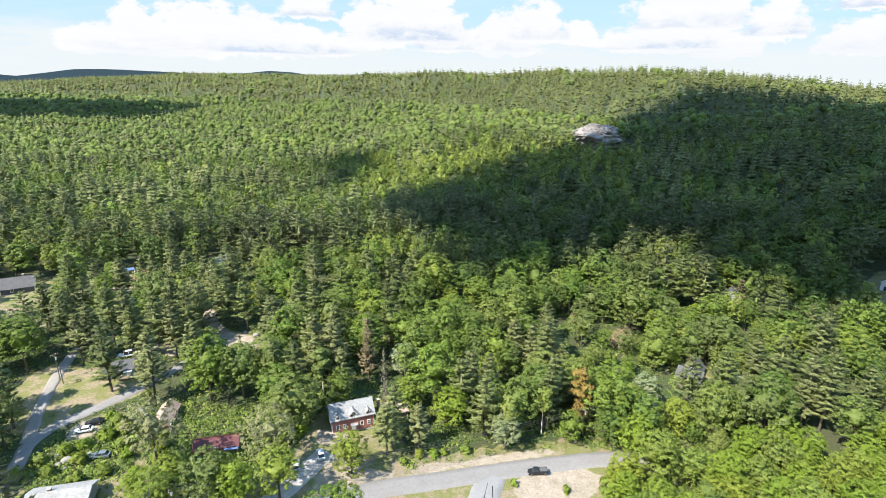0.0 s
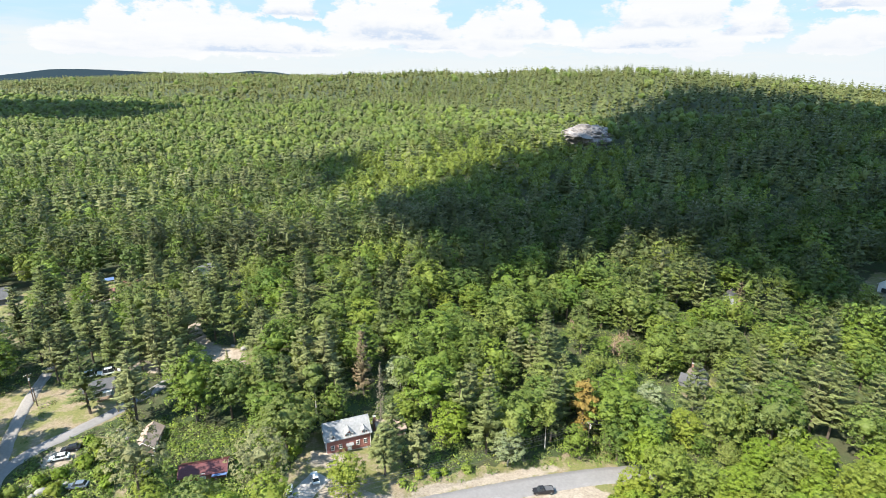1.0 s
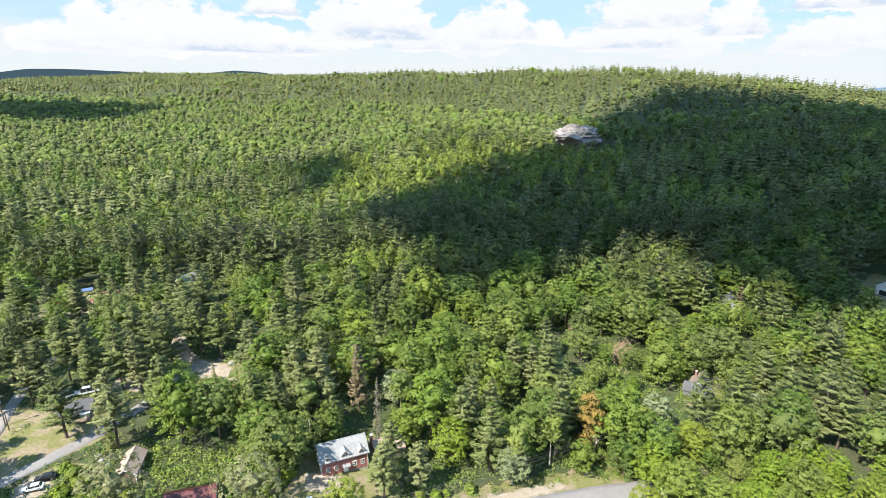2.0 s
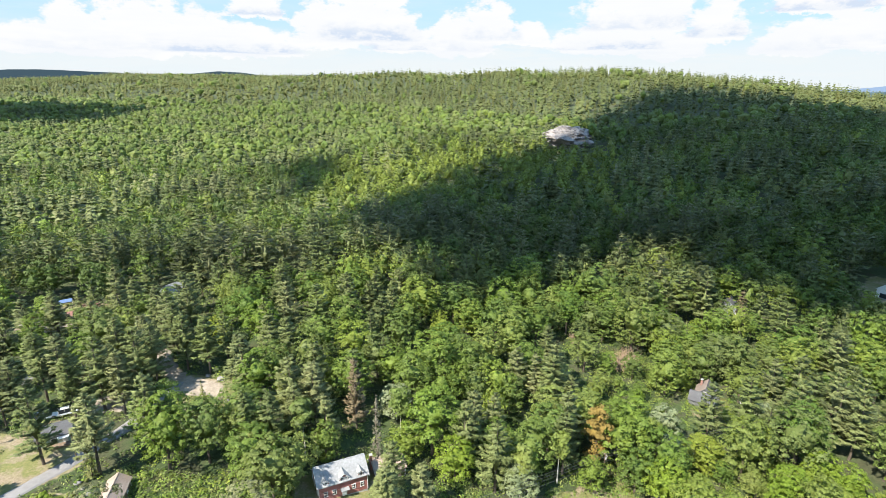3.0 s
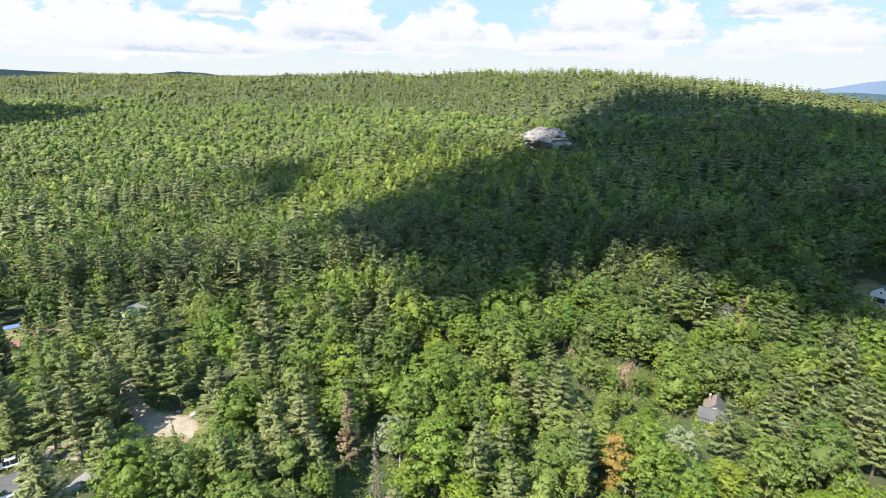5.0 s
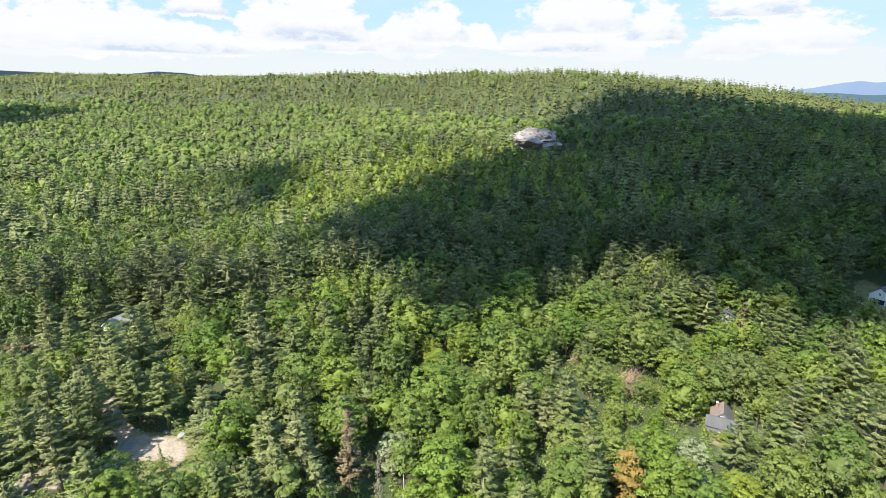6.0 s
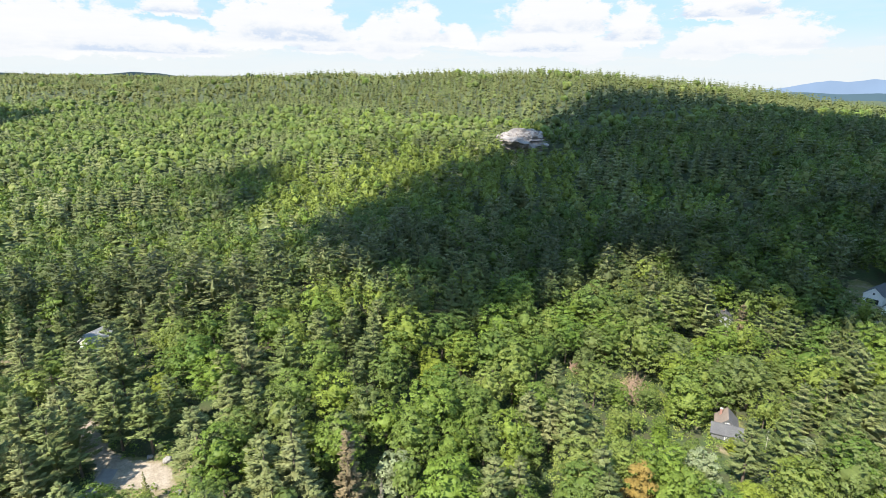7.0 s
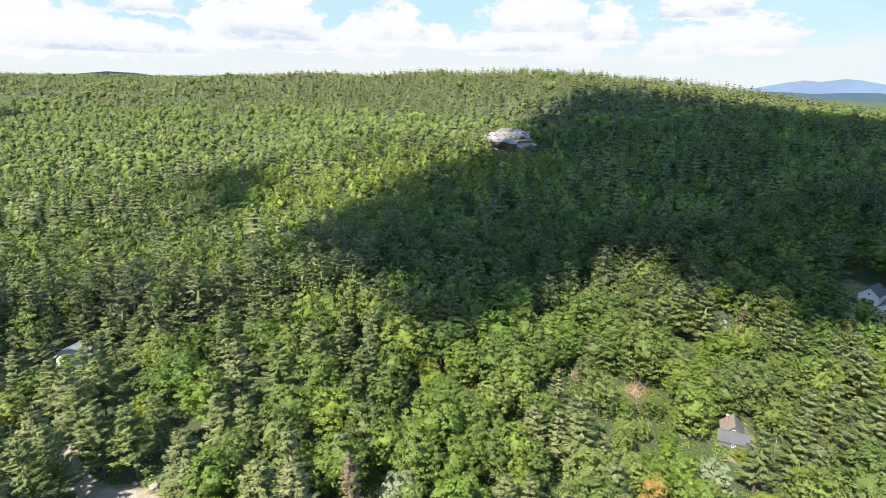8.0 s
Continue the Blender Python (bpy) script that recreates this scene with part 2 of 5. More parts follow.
def wave(x, y, size, seed=0):
    """Soft pseudo-random field from -1 to 1, for patches of the same kind of tree."""
    r = np.random.RandomState(seed)
    out = 0.0 * x
    for k in range(7):
        a, f, p = r.uniform(0, 6.283), r.uniform(0.6, 1.7) * 6.283 / size, r.uniform(0, 6.283)
        out = out + np.sin((x * np.cos(a) + y * np.sin(a)) * f + p + 0.8 * np.sin((x * np.sin(a) - y * np.cos(a)) * f * 0.7 + p))
    return out / 4.0


def along(x, y, line):
    """Distance from places to a line of points."""
    best = np.full(np.shape(x), 1e9)
    for (ax, ay), (bx, by) in zip(line, line[1:]):
        dx, dy = bx - ax, by - ay
        t = np.clip(((x - ax) * dx + (y - ay) * dy) / (dx * dx + dy * dy), 0, 1)
        best = np.minimum(best, np.hypot(x - ax - t * dx, y - ay - t * dy))
    return best


def inside(x, y, ring):
    hit = np.zeros(np.shape(x), bool)
    for (ax, ay), (bx, by) in zip(ring, ring[1:] + ring[:1]):
        cross = (ay > y) != (by > y)
        at = ax + (y - ay) * (bx - ax) / (by - ay if by != ay else 1e-9)
        hit ^= cross & (x < at)
    return hit


ROAD = [(-60, 93), (-30, 109), (-16, 116.5), (-4, 120.5), (9, 125.5), (26, 131), (42, 135.3), (55, 137.5), (64, 139.5)]
LANE = [(-106, 96), (-108, 110), (-112, 119), (-109, 127), (-99, 141), (-91, 155), (-86, 166), (-84, 178)]
LANE_2 = [(-112, 119), (-118, 131), (-124, 146), (-129, 163), (-131, 185)]
DRIVE = [(-47, 100), (-41, 112), (-34, 127)]
DRIVE_2 = [(5.5, 104), (9.0, 114), (11.4, 121), (13.6, 127.5)]
TRACK = [(-98, 196), (-92, 187), (-86, 180), (-72, 175)]
LUSH = [[(50, 112), (54, 132), (66, 152), (100, 158), (116, 132), (100, 104), (60, 104)], [(-84, 122), (-84, 142), (-64, 140), (-46, 146), (-42, 138), (-43, 126), (-56, 108), (-72, 110)], [(-112, 104), (-106, 124), (-96, 132), (-86, 128), (-80, 112), (-90, 104)], [(64, 198), (64, 214), (80, 216), (86, 204), (80, 198)], [(86, 182), (90, 196), (98, 194), (94, 180)]]
# some rings reach past the yard towards the camera, to keep houses in sight
YARDS = [
    [(-16, 95), (-16, 113), (0, 119), (14, 125), (46, 134), (52, 127), (44, 112), (40, 95)],
    [(-52, 96), (-50, 110), (-42, 130), (-40, 137), (-30, 136), (-12, 136), (-14, 118), (-34, 106), (-44, 96)],
    [(-41, 134), (-40, 142), (-34, 147), (-20, 150), (-16, 143), (-22, 136), (-36, 130)],
    [(-133, 118), (-136, 140), (-130, 158), (-112, 152), (-104, 140), (-112, 124)],
    [(-108, 96), (-107, 122), (-99, 134), (-90, 134), (-76, 116), (-74, 96)],
    [(-84, 122), (-84, 142), (-64, 138), (-62, 126)],
    [(-72, 112), (-72, 128), (-54, 128), (-54, 114)],
    [(-84, 112), (-84, 140), (-52, 137), (-46, 128), (-52, 110)],
    [(-116, 140), (-116, 160), (-98, 158), (-94, 142), (-104, 132)],
    [(-86, 172), (-84, 182), (-66, 181), (-64, 167), (-74, 163)],
    [(87, 176), (86, 190), (93, 195), (104, 191), (102, 179), (96, 173)],
    [(66, 199), (64, 212), (74, 216), (82, 210), (80, 202)],
    [(184, 202), (188, 238), (220, 260), (232, 232), (206, 200)],
    [(128, 232), (128, 250), (144, 254), (148, 240)],
    [(-163, 218), (-162, 232), (-156, 242), (-146, 242), (-133, 237), (-134, 218), (-148, 212)],
    [(-116, 233), (-116, 246), (-102, 247), (-101, 234)],
    [(-202, 206), (-198, 228), (-178, 228), (-160, 200), (-152, 182), (-162, 176), (-178, 192)],
    [(-100, 84), (-104, 106), (-84, 110), (-78, 92)],
]


LOW = [
    [(58, 126), (70, 172), (92, 180), (102, 172), (84, 132)],
    [(150, 168), (186, 230), (210, 226), (192, 176)],
    [(48, 172), (58, 206), (86, 206), (76, 172)],
    [(-84, 148), (-96, 168), (-62, 164), (-58, 150)],
    [(-112, 233), (-103, 236), (-92, 214), (-101, 210)],
]


def open_ground(x, y):
    """Where no tree stands: roads, yards, the rock ledge, and gaps kept clear for the camera's view."""
    free = (along(x, y, ROAD) < 9.5) & (x < 50) | (along(x, y, ROAD) < 3.4)
    free |= (along(x, y, LANE) < 4.0) | (along(x, y, LANE_2) < 3.5) | (along(x, y, DRIVE) < 4.0) | (along(x, y, TRACK) < 2.6)
    for ring in YARDS:
        free |= inside(x, y, ring)
    free |= ((x - 150) / 28) ** 2 + ((y - 528) / 36) ** 2 < 1
    free |= np.hypot(x + 15, (y - 30) * 0.5) < 18
    return free


# ---- building blocks ----
def solid(name, verts, faces, mat, smooth=False):
    mesh = bpy.data.meshes.new(name)
    mesh.from_pydata([tuple(v) for v in verts], [], [tuple(f) for f in faces])
    mesh.materials.append(mat)
    if smooth:
        mesh.shade_smooth()
    return mesh


def leaves_mesh(name, tris, mat, tints=None):
    """One mesh from an array of triangles with their facing (n, 4, 3), and a tone for each triangle if given."""
    n = len(tris)
    mesh = bpy.data.meshes.new(name)
    mesh.vertices.add(3 * n)
    mesh.vertices.foreach_set("co", np.ascontiguousarray(tris[:, :3], np.float32).ravel())
    mesh.loops.add(3 * n)
    mesh.loops.foreach_set("vertex_index", np.arange(3 * n, dtype=np.int32))
    mesh.polygons.add(n)
    mesh.polygons.foreach_set("loop_start", np.arange(0, 3 * n, 3, dtype=np.int32))
    mesh.update(calc_edges=True)
    mesh.materials.append(mat)
    if tints is not None:
        layer = mesh.color_attributes.new("tint", "FLOAT_COLOR", "POINT")
        rgba = np.ones((n, 3, 4), np.float32)
        rgba[:, :, :3] = tints[:, None, :]
        layer.data.foreach_set("color", rgba.ravel())
    facing = tris[:, 3] / (np.linalg.norm(tris[:, 3], axis=1)[:, None] + 1e-9)
    mesh.shade_smooth()
    mesh.normals_split_custom_set_from_vertices(np.repeat(facing, 3, axis=0))
    return mesh


def thing(name, x, y, z, turn=0.0):
    ob = new(name)
    ob.matrix_world = pose(x, y, z, 0, 0, turn)
    ob.empty_display_size = 0.3
    return ob


def part(name, bm, mat, parent, label=""):
    """Links a bmesh, or a ready mesh, as one mesh object under a thing or a part."""
    if isinstance(bm, bpy.types.Mesh):
        mesh = bm
    else:
        mesh = bpy.data.meshes.new(name)
        bmesh.ops.recalc_face_normals(bm, faces=bm.faces)
        bm.to_mesh(mesh)
        bm.free()
        mesh.materials.append(mat)
    ob = new(name, mesh)
    ob.parent = parent
    return tagged(ob, label=label)


def box(x, y, z, sx, sy, sz, bm=None, bevel=0.0):
    """A box by its centre and size."""
    bm = bm or bmesh.new()
    made = bmesh.ops.create_cube(bm, size=1.0, matrix=Matrix.Translation((x, y, z)) @ Matrix.Diagonal((sx, sy, sz, 1)))
    if bevel:
        edges = {e for v in made["verts"] for e in v.link_edges}
        bmesh.ops.bevel(bm, geom=list(edges), offset=bevel, segments=1, affect="EDGES")
    return bm


def prism(outline, a, b, axis="x", bm=None):
    """An outline of (u, v) drawn out from a to b along an axis; v is up."""
    bm = bm or bmesh.new()
    ends = []
    for w in (a, b):
        ends.append([bm.verts.new((w, u, v) if axis == "x" else (u, w, v)) for u, v in outline])
    for i in range(len(outline)):
        j = (i + 1) % len(outline)
        bm.faces.new((ends[0][i], ends[0][j], ends[1][j], ends[1][i]))
    bm.faces.new(ends[0][::-1])
    bm.faces.new(ends[1])
    return bm


def tube(points, radii, sides=6, bm=None):
    """A tapered round limb through points."""
    bm = bm or bmesh.new()
    rings = []
    for i, p in enumerate(points):
        q = Vector(points[min(i + 1, len(points) - 1)]) - Vector(points[max(i - 1, 0)])
        turn = q.to_track_quat("Z", "Y").to_matrix()
        ring = [bm.verts.new(Vector(p) + turn @ Vector((radii[i] * math.cos(6.2832 * k / sides), radii[i] * math.sin(6.2832 * k / sides), 0))) for k in range(sides)]
        rings.append(ring)
    for low, high in zip(rings, rings[1:]):
        for k in range(sides):
            bm.faces.new((low[k], low[(k + 1) % sides], high[(k + 1) % sides], high[k]))
    bm.faces.new(rings[0][::-1])
    bm.faces.new(rings[-1])
    return bm


# ---- trees: arrays of small leaf and needle clumps ----
def clumps(centres, normals, size, rng, slim=1.0, lean=0.55):
    """Irregular triangles about centres, facing roughly along normals; the fourth row is the way that the clump as a whole faces."""
    n = len(centres)
    normal = normals + rng.normal(0, lean, (n, 3))
    normal /= np.linalg.norm(normal, axis=1)[:, None] + 1e-9
    other = rng.normal(0, 1, (n, 3))
    u = np.cross(normal, other)
    u /= np.linalg.norm(u, axis=1)[:, None] + 1e-9
    v = np.cross(normal, u)
    start = rng.uniform(0, 6.283, n)
    size = size * rng.uniform(0.65, 1.35, n)
    out = np.empty((n, 4, 3))
    soft = normals / (np.linalg.norm(normals, axis=1)[:, None] + 1e-9)
    out[:, 3] = 0.72 * soft + 0.28 * normal
    for k in range(3):
        a = start + k * 2.094 + rng.uniform(-0.4, 0.4, n)
        r = size * rng.uniform(0.7, 1.2, n)
        out[:, k] = centres + (np.cos(a) * r)[:, None] * u + (np.sin(a) * r * slim)[:, None] * v
    return out


def sprays(roots, ways, long, wide, up, rng):
    """Slim needle plumes: triangles that run out from their roots along the given ways and turn their flat side up."""
    n = len(roots)
    ways = ways / (np.linalg.norm(ways, axis=1)[:, None] + 1e-9)
    across = np.cross(ways, up)
    across /= np.linalg.norm(across, axis=1)[:, None] + 1e-9
    long = long * rng.uniform(0.65, 1.35, n)[:, None]
    wide = wide * rng.uniform(0.7, 1.3, n)[:, None]
    out = np.empty((n, 4, 3))
    out[:, 0] = roots - ways * long * 0.3 - across * wide * 0.5
    out[:, 1] = roots + across * wide * 0.5 + ways * long * rng.uniform(-0.2, 0.2, n)[:, None]
    out[:, 2] = roots + ways * long * 0.75
    out[:, 3] = up + rng.normal(0, 0.22, (n, 3))
    return out


def hull(balls, centre, fineness, fill=0.8):
    """The dense inside of a crown: a lumpy closed skin just within its lobes."""
    bm = bmesh.new()
    bmesh.ops.create_icosphere(bm, subdivisions=fineness, radius=1.0)
    bm.verts.ensure_lookup_table()
    ways = np.array([v.co for v in bm.verts])
    faces = np.array([[v.index for v in f.verts] for f in bm.faces])
    bm.free()
    reach = np.full(len(ways), 0.5)
    for x, y, z, r in balls:
        off = np.array((x, y, z)) - centre
        b = ways @ off
        gap = r * r * 0.8 - (off @ off - b * b)
        reach = np.maximum(reach, np.where(gap > 0, b + np.sqrt(np.maximum(gap, 0)), 0.5))
    reach = np.maximum(reach, 0.6 * np.percentile(reach, 75))
    reach *= fill * np.random.RandomState(len(balls)).uniform(0.88, 1.12, len(ways))
    points = centre + ways * reach[:, None]
    out = np.empty((len(faces), 4, 3))
    out[:, :3] = points[faces]
    flat = np.cross(out[:, 1] - out[:, 0], out[:, 2] - out[:, 0])
    flat /= np.linalg.norm(flat, axis=1)[:, None] + 1e-9
    out[:, 3] = flat * 0.35 + ways[faces].mean(1) * 0.65
    return out


def broad_crown(rng, height=17.0, width=4.4, lobes=15, each=130, size=0.42, low=0.28, core=3, fill=0.8, tuft=11):
    """A rounded crown of overlapping lobes, each set with small domed tufts of leaves."""
    balls = []
    mid, half = height * (0.5 + low / 2), height * (1 - low) / 2
    for k in range(lobes):
        f = (k + 0.5) / lobes
        zz = 1 - 1.9 * f
        a = k * 2.39996 + rng.uniform(-0.5, 0.5)
        r = rng.uniform(0.15, 0.27) * 2 * width * (0.9 if lobes > 10 else 1.15)
        span = math.sqrt(max(0.0, 1 - zz * zz)) * (1 - 0.22 * max(0.0, zz)) * max(0.1, width - r * 0.75) * rng.uniform(0.75, 1.15)
        balls.append((span * math.cos(a), span * math.sin(a), mid + zz * (half - r * 0.6) + rng.uniform(-0.5, 0.5), r))
    balls.append((0, 0, mid + half * 0.35, width * 0.5))
    balls = np.array(balls)
    tris = [hull(balls, np.array((0, 0, mid)), core, fill)] if core else []
    for x, y, z, r in balls:
        count = max(1, int(each / tuft)) * 2
        d = rng.normal(0, 1, (count, 3))
        d /= np.linalg.norm(d, axis=1)[:, None]
        d = d[d[:, 2] > -0.6]
        p = np.array((x, y, z)) + d * r * rng.uniform(0.85, 1.05, len(d))[:, None] * np.array((1, 1, 0.85))
        deep = np.zeros(len(p), bool)
        for bx, by, bz, br in balls:
            if (bx, by, bz) != (x, y, z):
                deep |= ((p - (bx, by, bz)) ** 2 / (1, 1, 0.72)).sum(1) < (br * 0.8) ** 2
        p, d = p[~deep], d[~deep]
        if not len(p):
            continue
        p, d = np.repeat(p, tuft, axis=0), np.repeat(d, tuft, axis=0)
        out = rng.normal(0, 1, (len(p), 3))
        out /= np.linalg.norm(out, axis=1)[:, None]
        out[:, 2] = np.abs(out[:, 2])
        p = p + out * (1.7 * size if tuft > 3 else 0.3) * np.array((1, 1, 0.7))
        tris.append(clumps(p, d * 0.8 + out * 0.8 + (0, 0, 0.25), size, rng, 0.85, 0.4))
    return np.concatenate(tris)


def tiered_crown(rng, height, width, tiers, sides, low, droop, each=0, size=0.8, core=1):
    """A conifer seen from afar: ragged skirts of boughs, one above another."""
    tris = []
    for w in range(tiers):
        f = (w + rng.uniform(0.25, 0.75)) / tiers
        z = height * (low + (0.98 - low) * f)
        reach = width * (1.03 - f) ** 0.75 * (0.75 + 0.25 * min(1, f * 5)) + 0.15
        a = (np.arange(sides) + rng.uniform(-0.3, 0.3, sides)) * 6.2832 / sides + rng.uniform(0, 6.28)
        r = reach * rng.uniform(0.6, 1.3, sides) * np.where(np.arange(sides) % 2, 0.66, 1.0)
        off = rng.normal(0, 0.09 * width, 2)
        rim = np.c_[np.cos(a) * r + off[0], np.sin(a) * r + off[1], z - droop * r + rng.normal(0, (0.06 + 0.4 * droop) * reach, sides)]
        one = np.empty((sides, 4, 3))
        one[:, 0] = (off[0] * 0.5, off[1] * 0.5, z + 0.22 * reach)
        one[:, 1], one[:, 2] = rim, np.roll(rim, -1, axis=0)
        flat = np.cross(one[:, 1] - one[:, 0], one[:, 2] - one[:, 0])
        flat /= np.linalg.norm(flat, axis=1)[:, None] + 1e-9
        out = np.c_[np.cos(a), np.sin(a), 0 * a + 1.1]
        one[:, 3] = flat * 0.3 + out * 0.7
        tris.append(one)
        if each:
            k = rng.randint(0, sides, each)
            p = rim[k] * rng.uniform(0.6, 1.05, each)[:, None]
            p[:, 2] = rim[k, 2] + rng.uniform(0.0, 0.3 * reach, each)
            tris.append(clumps(p, out[k], size, rng, 0.6, 0.35))
    if core:
        rings = np.array([(0, 0, height * (low + (0.9 - low) * q), 0.1 + 0.5 * width * (1.0 - q)) for q in np.linspace(0.0, 1, 7)])
        tris.append(hull(rings, np.array((0, 0, height * (low + 0.35 * (1 - low)))), core))
    lead = clumps(np.array([(0, 0, height * 0.97)] * 2), np.array([(0.6, -0.6, 0.3), (-0.6, -0.6, 0.3)]), 0.35, rng, 0.5, 0.1)
    return np.concatenate(tris + [lead])


def pine_crown(rng, height=23.0, width=4.2, whorls=11, limbs=5, each=32, size=0.5, low=0.34, core=2):
    """Loose tiers of limbs that carry flat, upturned needle plumes, as on old white pines."""
    tris, bones = [], []
    for w in range(whorls):
        f = (w + rng.uniform(0.1, 0.9)) / whorls
        z = height * (low + (0.97 - low) * f)
        reach = width * (1.03 - f) ** 0.62 * (0.62 + 0.38 * min(1, f * 4 + 0.3))
        turn = rng.uniform(0, 6.283)
        for k in range(limbs):
            a = turn + 6.283 * k / limbs + rng.uniform(-0.35, 0.35)
            long = reach * rng.uniform(0.62, 1.2)
            rise = rng.uniform(-0.14, 0.1) + 0.45 * f * f
            tip = np.array((math.cos(a) * long, math.sin(a) * long, z + long * rise))
            lift = rng.uniform(-0.5, 0.5) * height * (0.97 - low) / whorls
            tip[2] += lift
            root = np.array((0, 0, z + lift - 0.15 * long))
            bones.append((root, tip))
            n = max(5, int(each * (0.45 + 0.75 * long / width)))
            s = 1 - rng.uniform(0, 1, n) ** 1.4 * 0.8
            side = np.array((-math.sin(a), math.cos(a), 0))
            wide = rng.normal(0, 0.26, n) * (0.35 + 0.65 * long) * np.sqrt(s) * 0.62
            p = root + (tip - root) * s[:, None] + side * wide[:, None]
            p[:, 2] += rng.normal(0, 0.2, n) + 0.12 * long * s * s - 0.3 * np.abs(wide)
            up = np.tile(np.array((math.cos(a) * 0.7, math.sin(a) * 0.7, 0.75)), (n, 1))
            fan = rng.normal(0, 0.5, n) + wide * 0.35
            out = np.c_[np.cos(a + fan), np.sin(a + fan), rng.uniform(-0.1, 0.4, n)]
            tris.append(sprays(p, out, size * 2.4, size * 0.95, up, rng))
    if core:
        rings = np.array([(0, 0, height * (low + (0.93 - low) * q), 0.06 + 0.5 * width * (1.0 - q) ** 0.8 * (0.7 + 0.3 * min(1, q * 4))) for q in np.linspace(0.0, 0.8, 9)])
        tris.append(hull(rings, np.array((0, 0, height * (low + 0.42 * (1 - low)))), core, 0.6))
    n = 10
    top = np.c_[rng.normal(0, 0.25, n), rng.normal(0, 0.25, n), height * rng.uniform(0.93, 1.0, n)]
    tris.append(clumps(top, np.c_[rng.normal(0, 1, (n, 2)), np.full(n, 0.5)], size * 0.8, rng, 0.5))
    return np.concatenate(tris), bones


def spruce_crown(rng, height=16.0, width=2.7, rings=15, each=42, size=0.5, low=0.08):
    """A dense dark cone of drooping boughs."""
    tris = []
    for w in range(rings):
        f = (w + 0.5) / rings
        reach = width * (1 - f) ** 0.85 + 0.12
        n = max(6, int(each * (1.15 - f)))
        a = rng.uniform(0, 6.283, n)
        lump = 0.8 + 0.3 * np.sin(a * 5 + w * 2.1)
        s = np.sqrt(rng.uniform(0.15, 1.0, n)) * lump
        z = height * (low + (1 - low) * f) - 0.32 * reach * s + rng.normal(0, 0.12, n)
        p = np.c_[np.cos(a) * s * reach, np.sin(a) * s * reach, z]
        up = np.c_[np.cos(a) * 0.8, np.sin(a) * 0.8, np.full(n, 0.8)]
        tris.append(clumps(p, up, size, rng, 0.65, 0.3))
    return np.concatenate(tris)


def bare_limbs(rng, height, bm, count=9, start=0.35, thick=0.05):
    for k in range(count):
        z = height * (start + (0.92 - start) * k / count)
        a = rng.uniform(0, 6.283)
        long = height * 0.2 * rng.uniform(0.5, 1.1) * (1.15 - k / count)
        p0 = Vector((0, 0, z))
        p1 = p0 + Vector((math.cos(a) * long * 0.5, math.sin(a) * long * 0.5, long * 0.35))
        p2 = p1 + Vector((math.cos(a + 0.4) * long * 0.5, math.sin(a + 0.4) * long * 0.5, long * 0.45))
        tube([p0, p1, p2], [thick, thick * 0.6, thick * 0.2], 4, bm)
    return bm


def trunk(rng, height, radius, reach=0.85, limbs=()):
    b = [rng.uniform(-0.02, 0.02) * height for _ in range(2)]
    bm = tube([(0, 0, -0.6), (b[0] * 0.4, b[1] * 0.4, height * 0.3), (b[0], b[1], height * 0.62), (0, 0, height * reach)],
              [radius * 1.25, radius * 0.9, radius * 0.6, radius * 0.15], 7)
    for root, tip in limbs:
        mid = root + (tip - root) * 0.5
        tube([root, mid, tip], [radius * 0.24, radius * 0.15, radius * 0.04], 4, bm)
    return bm


LABELS = {
    "pine": ("tall white pine with loose tiers of grey-green needles in the woods", "pine tree"),
    "broad": ("leafy green broadleaf tree with a rounded crown in the woods", "deciduous tree"),
    "spruce": ("dark green pointed spruce standing among other trees", "spruce tree"),
    "pale": ("silvery grey-green poplar with pale upturned leaves", "poplar tree"),
    "thin": ("tall pine with thinning grey-brown needles in the woods", "pine tree"),
    "olive": ("open-crowned old pine with olive needles beside a yard", "pine tree"),
    "rust": ("dead tree with rust-orange needles beside the road", "dead tree"),
    "grey": ("dead spruce with bare grey twigs behind the house", "dead tree"),
    "light": ("yellow-green young broadleaf tree with a rounded crown", "deciduous tree"),
    "birch": ("slender pale-trunked birch with a small green crown", "birch tree"),
    "snag": ("leafless white dead tree with bleached branches", "dead tree"),
}
NAMES = {"pine": "pine_tree", "thin": "pine_tree", "pale": "poplar_tree", "olive": "pine_tree", "broad": "broadleaf_tree", "spruce": "spruce_tree", "rust": "dead_pine", "grey": "dead_spruce", "light": "broadleaf_tree", "birch": "birch_tree", "snag": "dead_snag"}


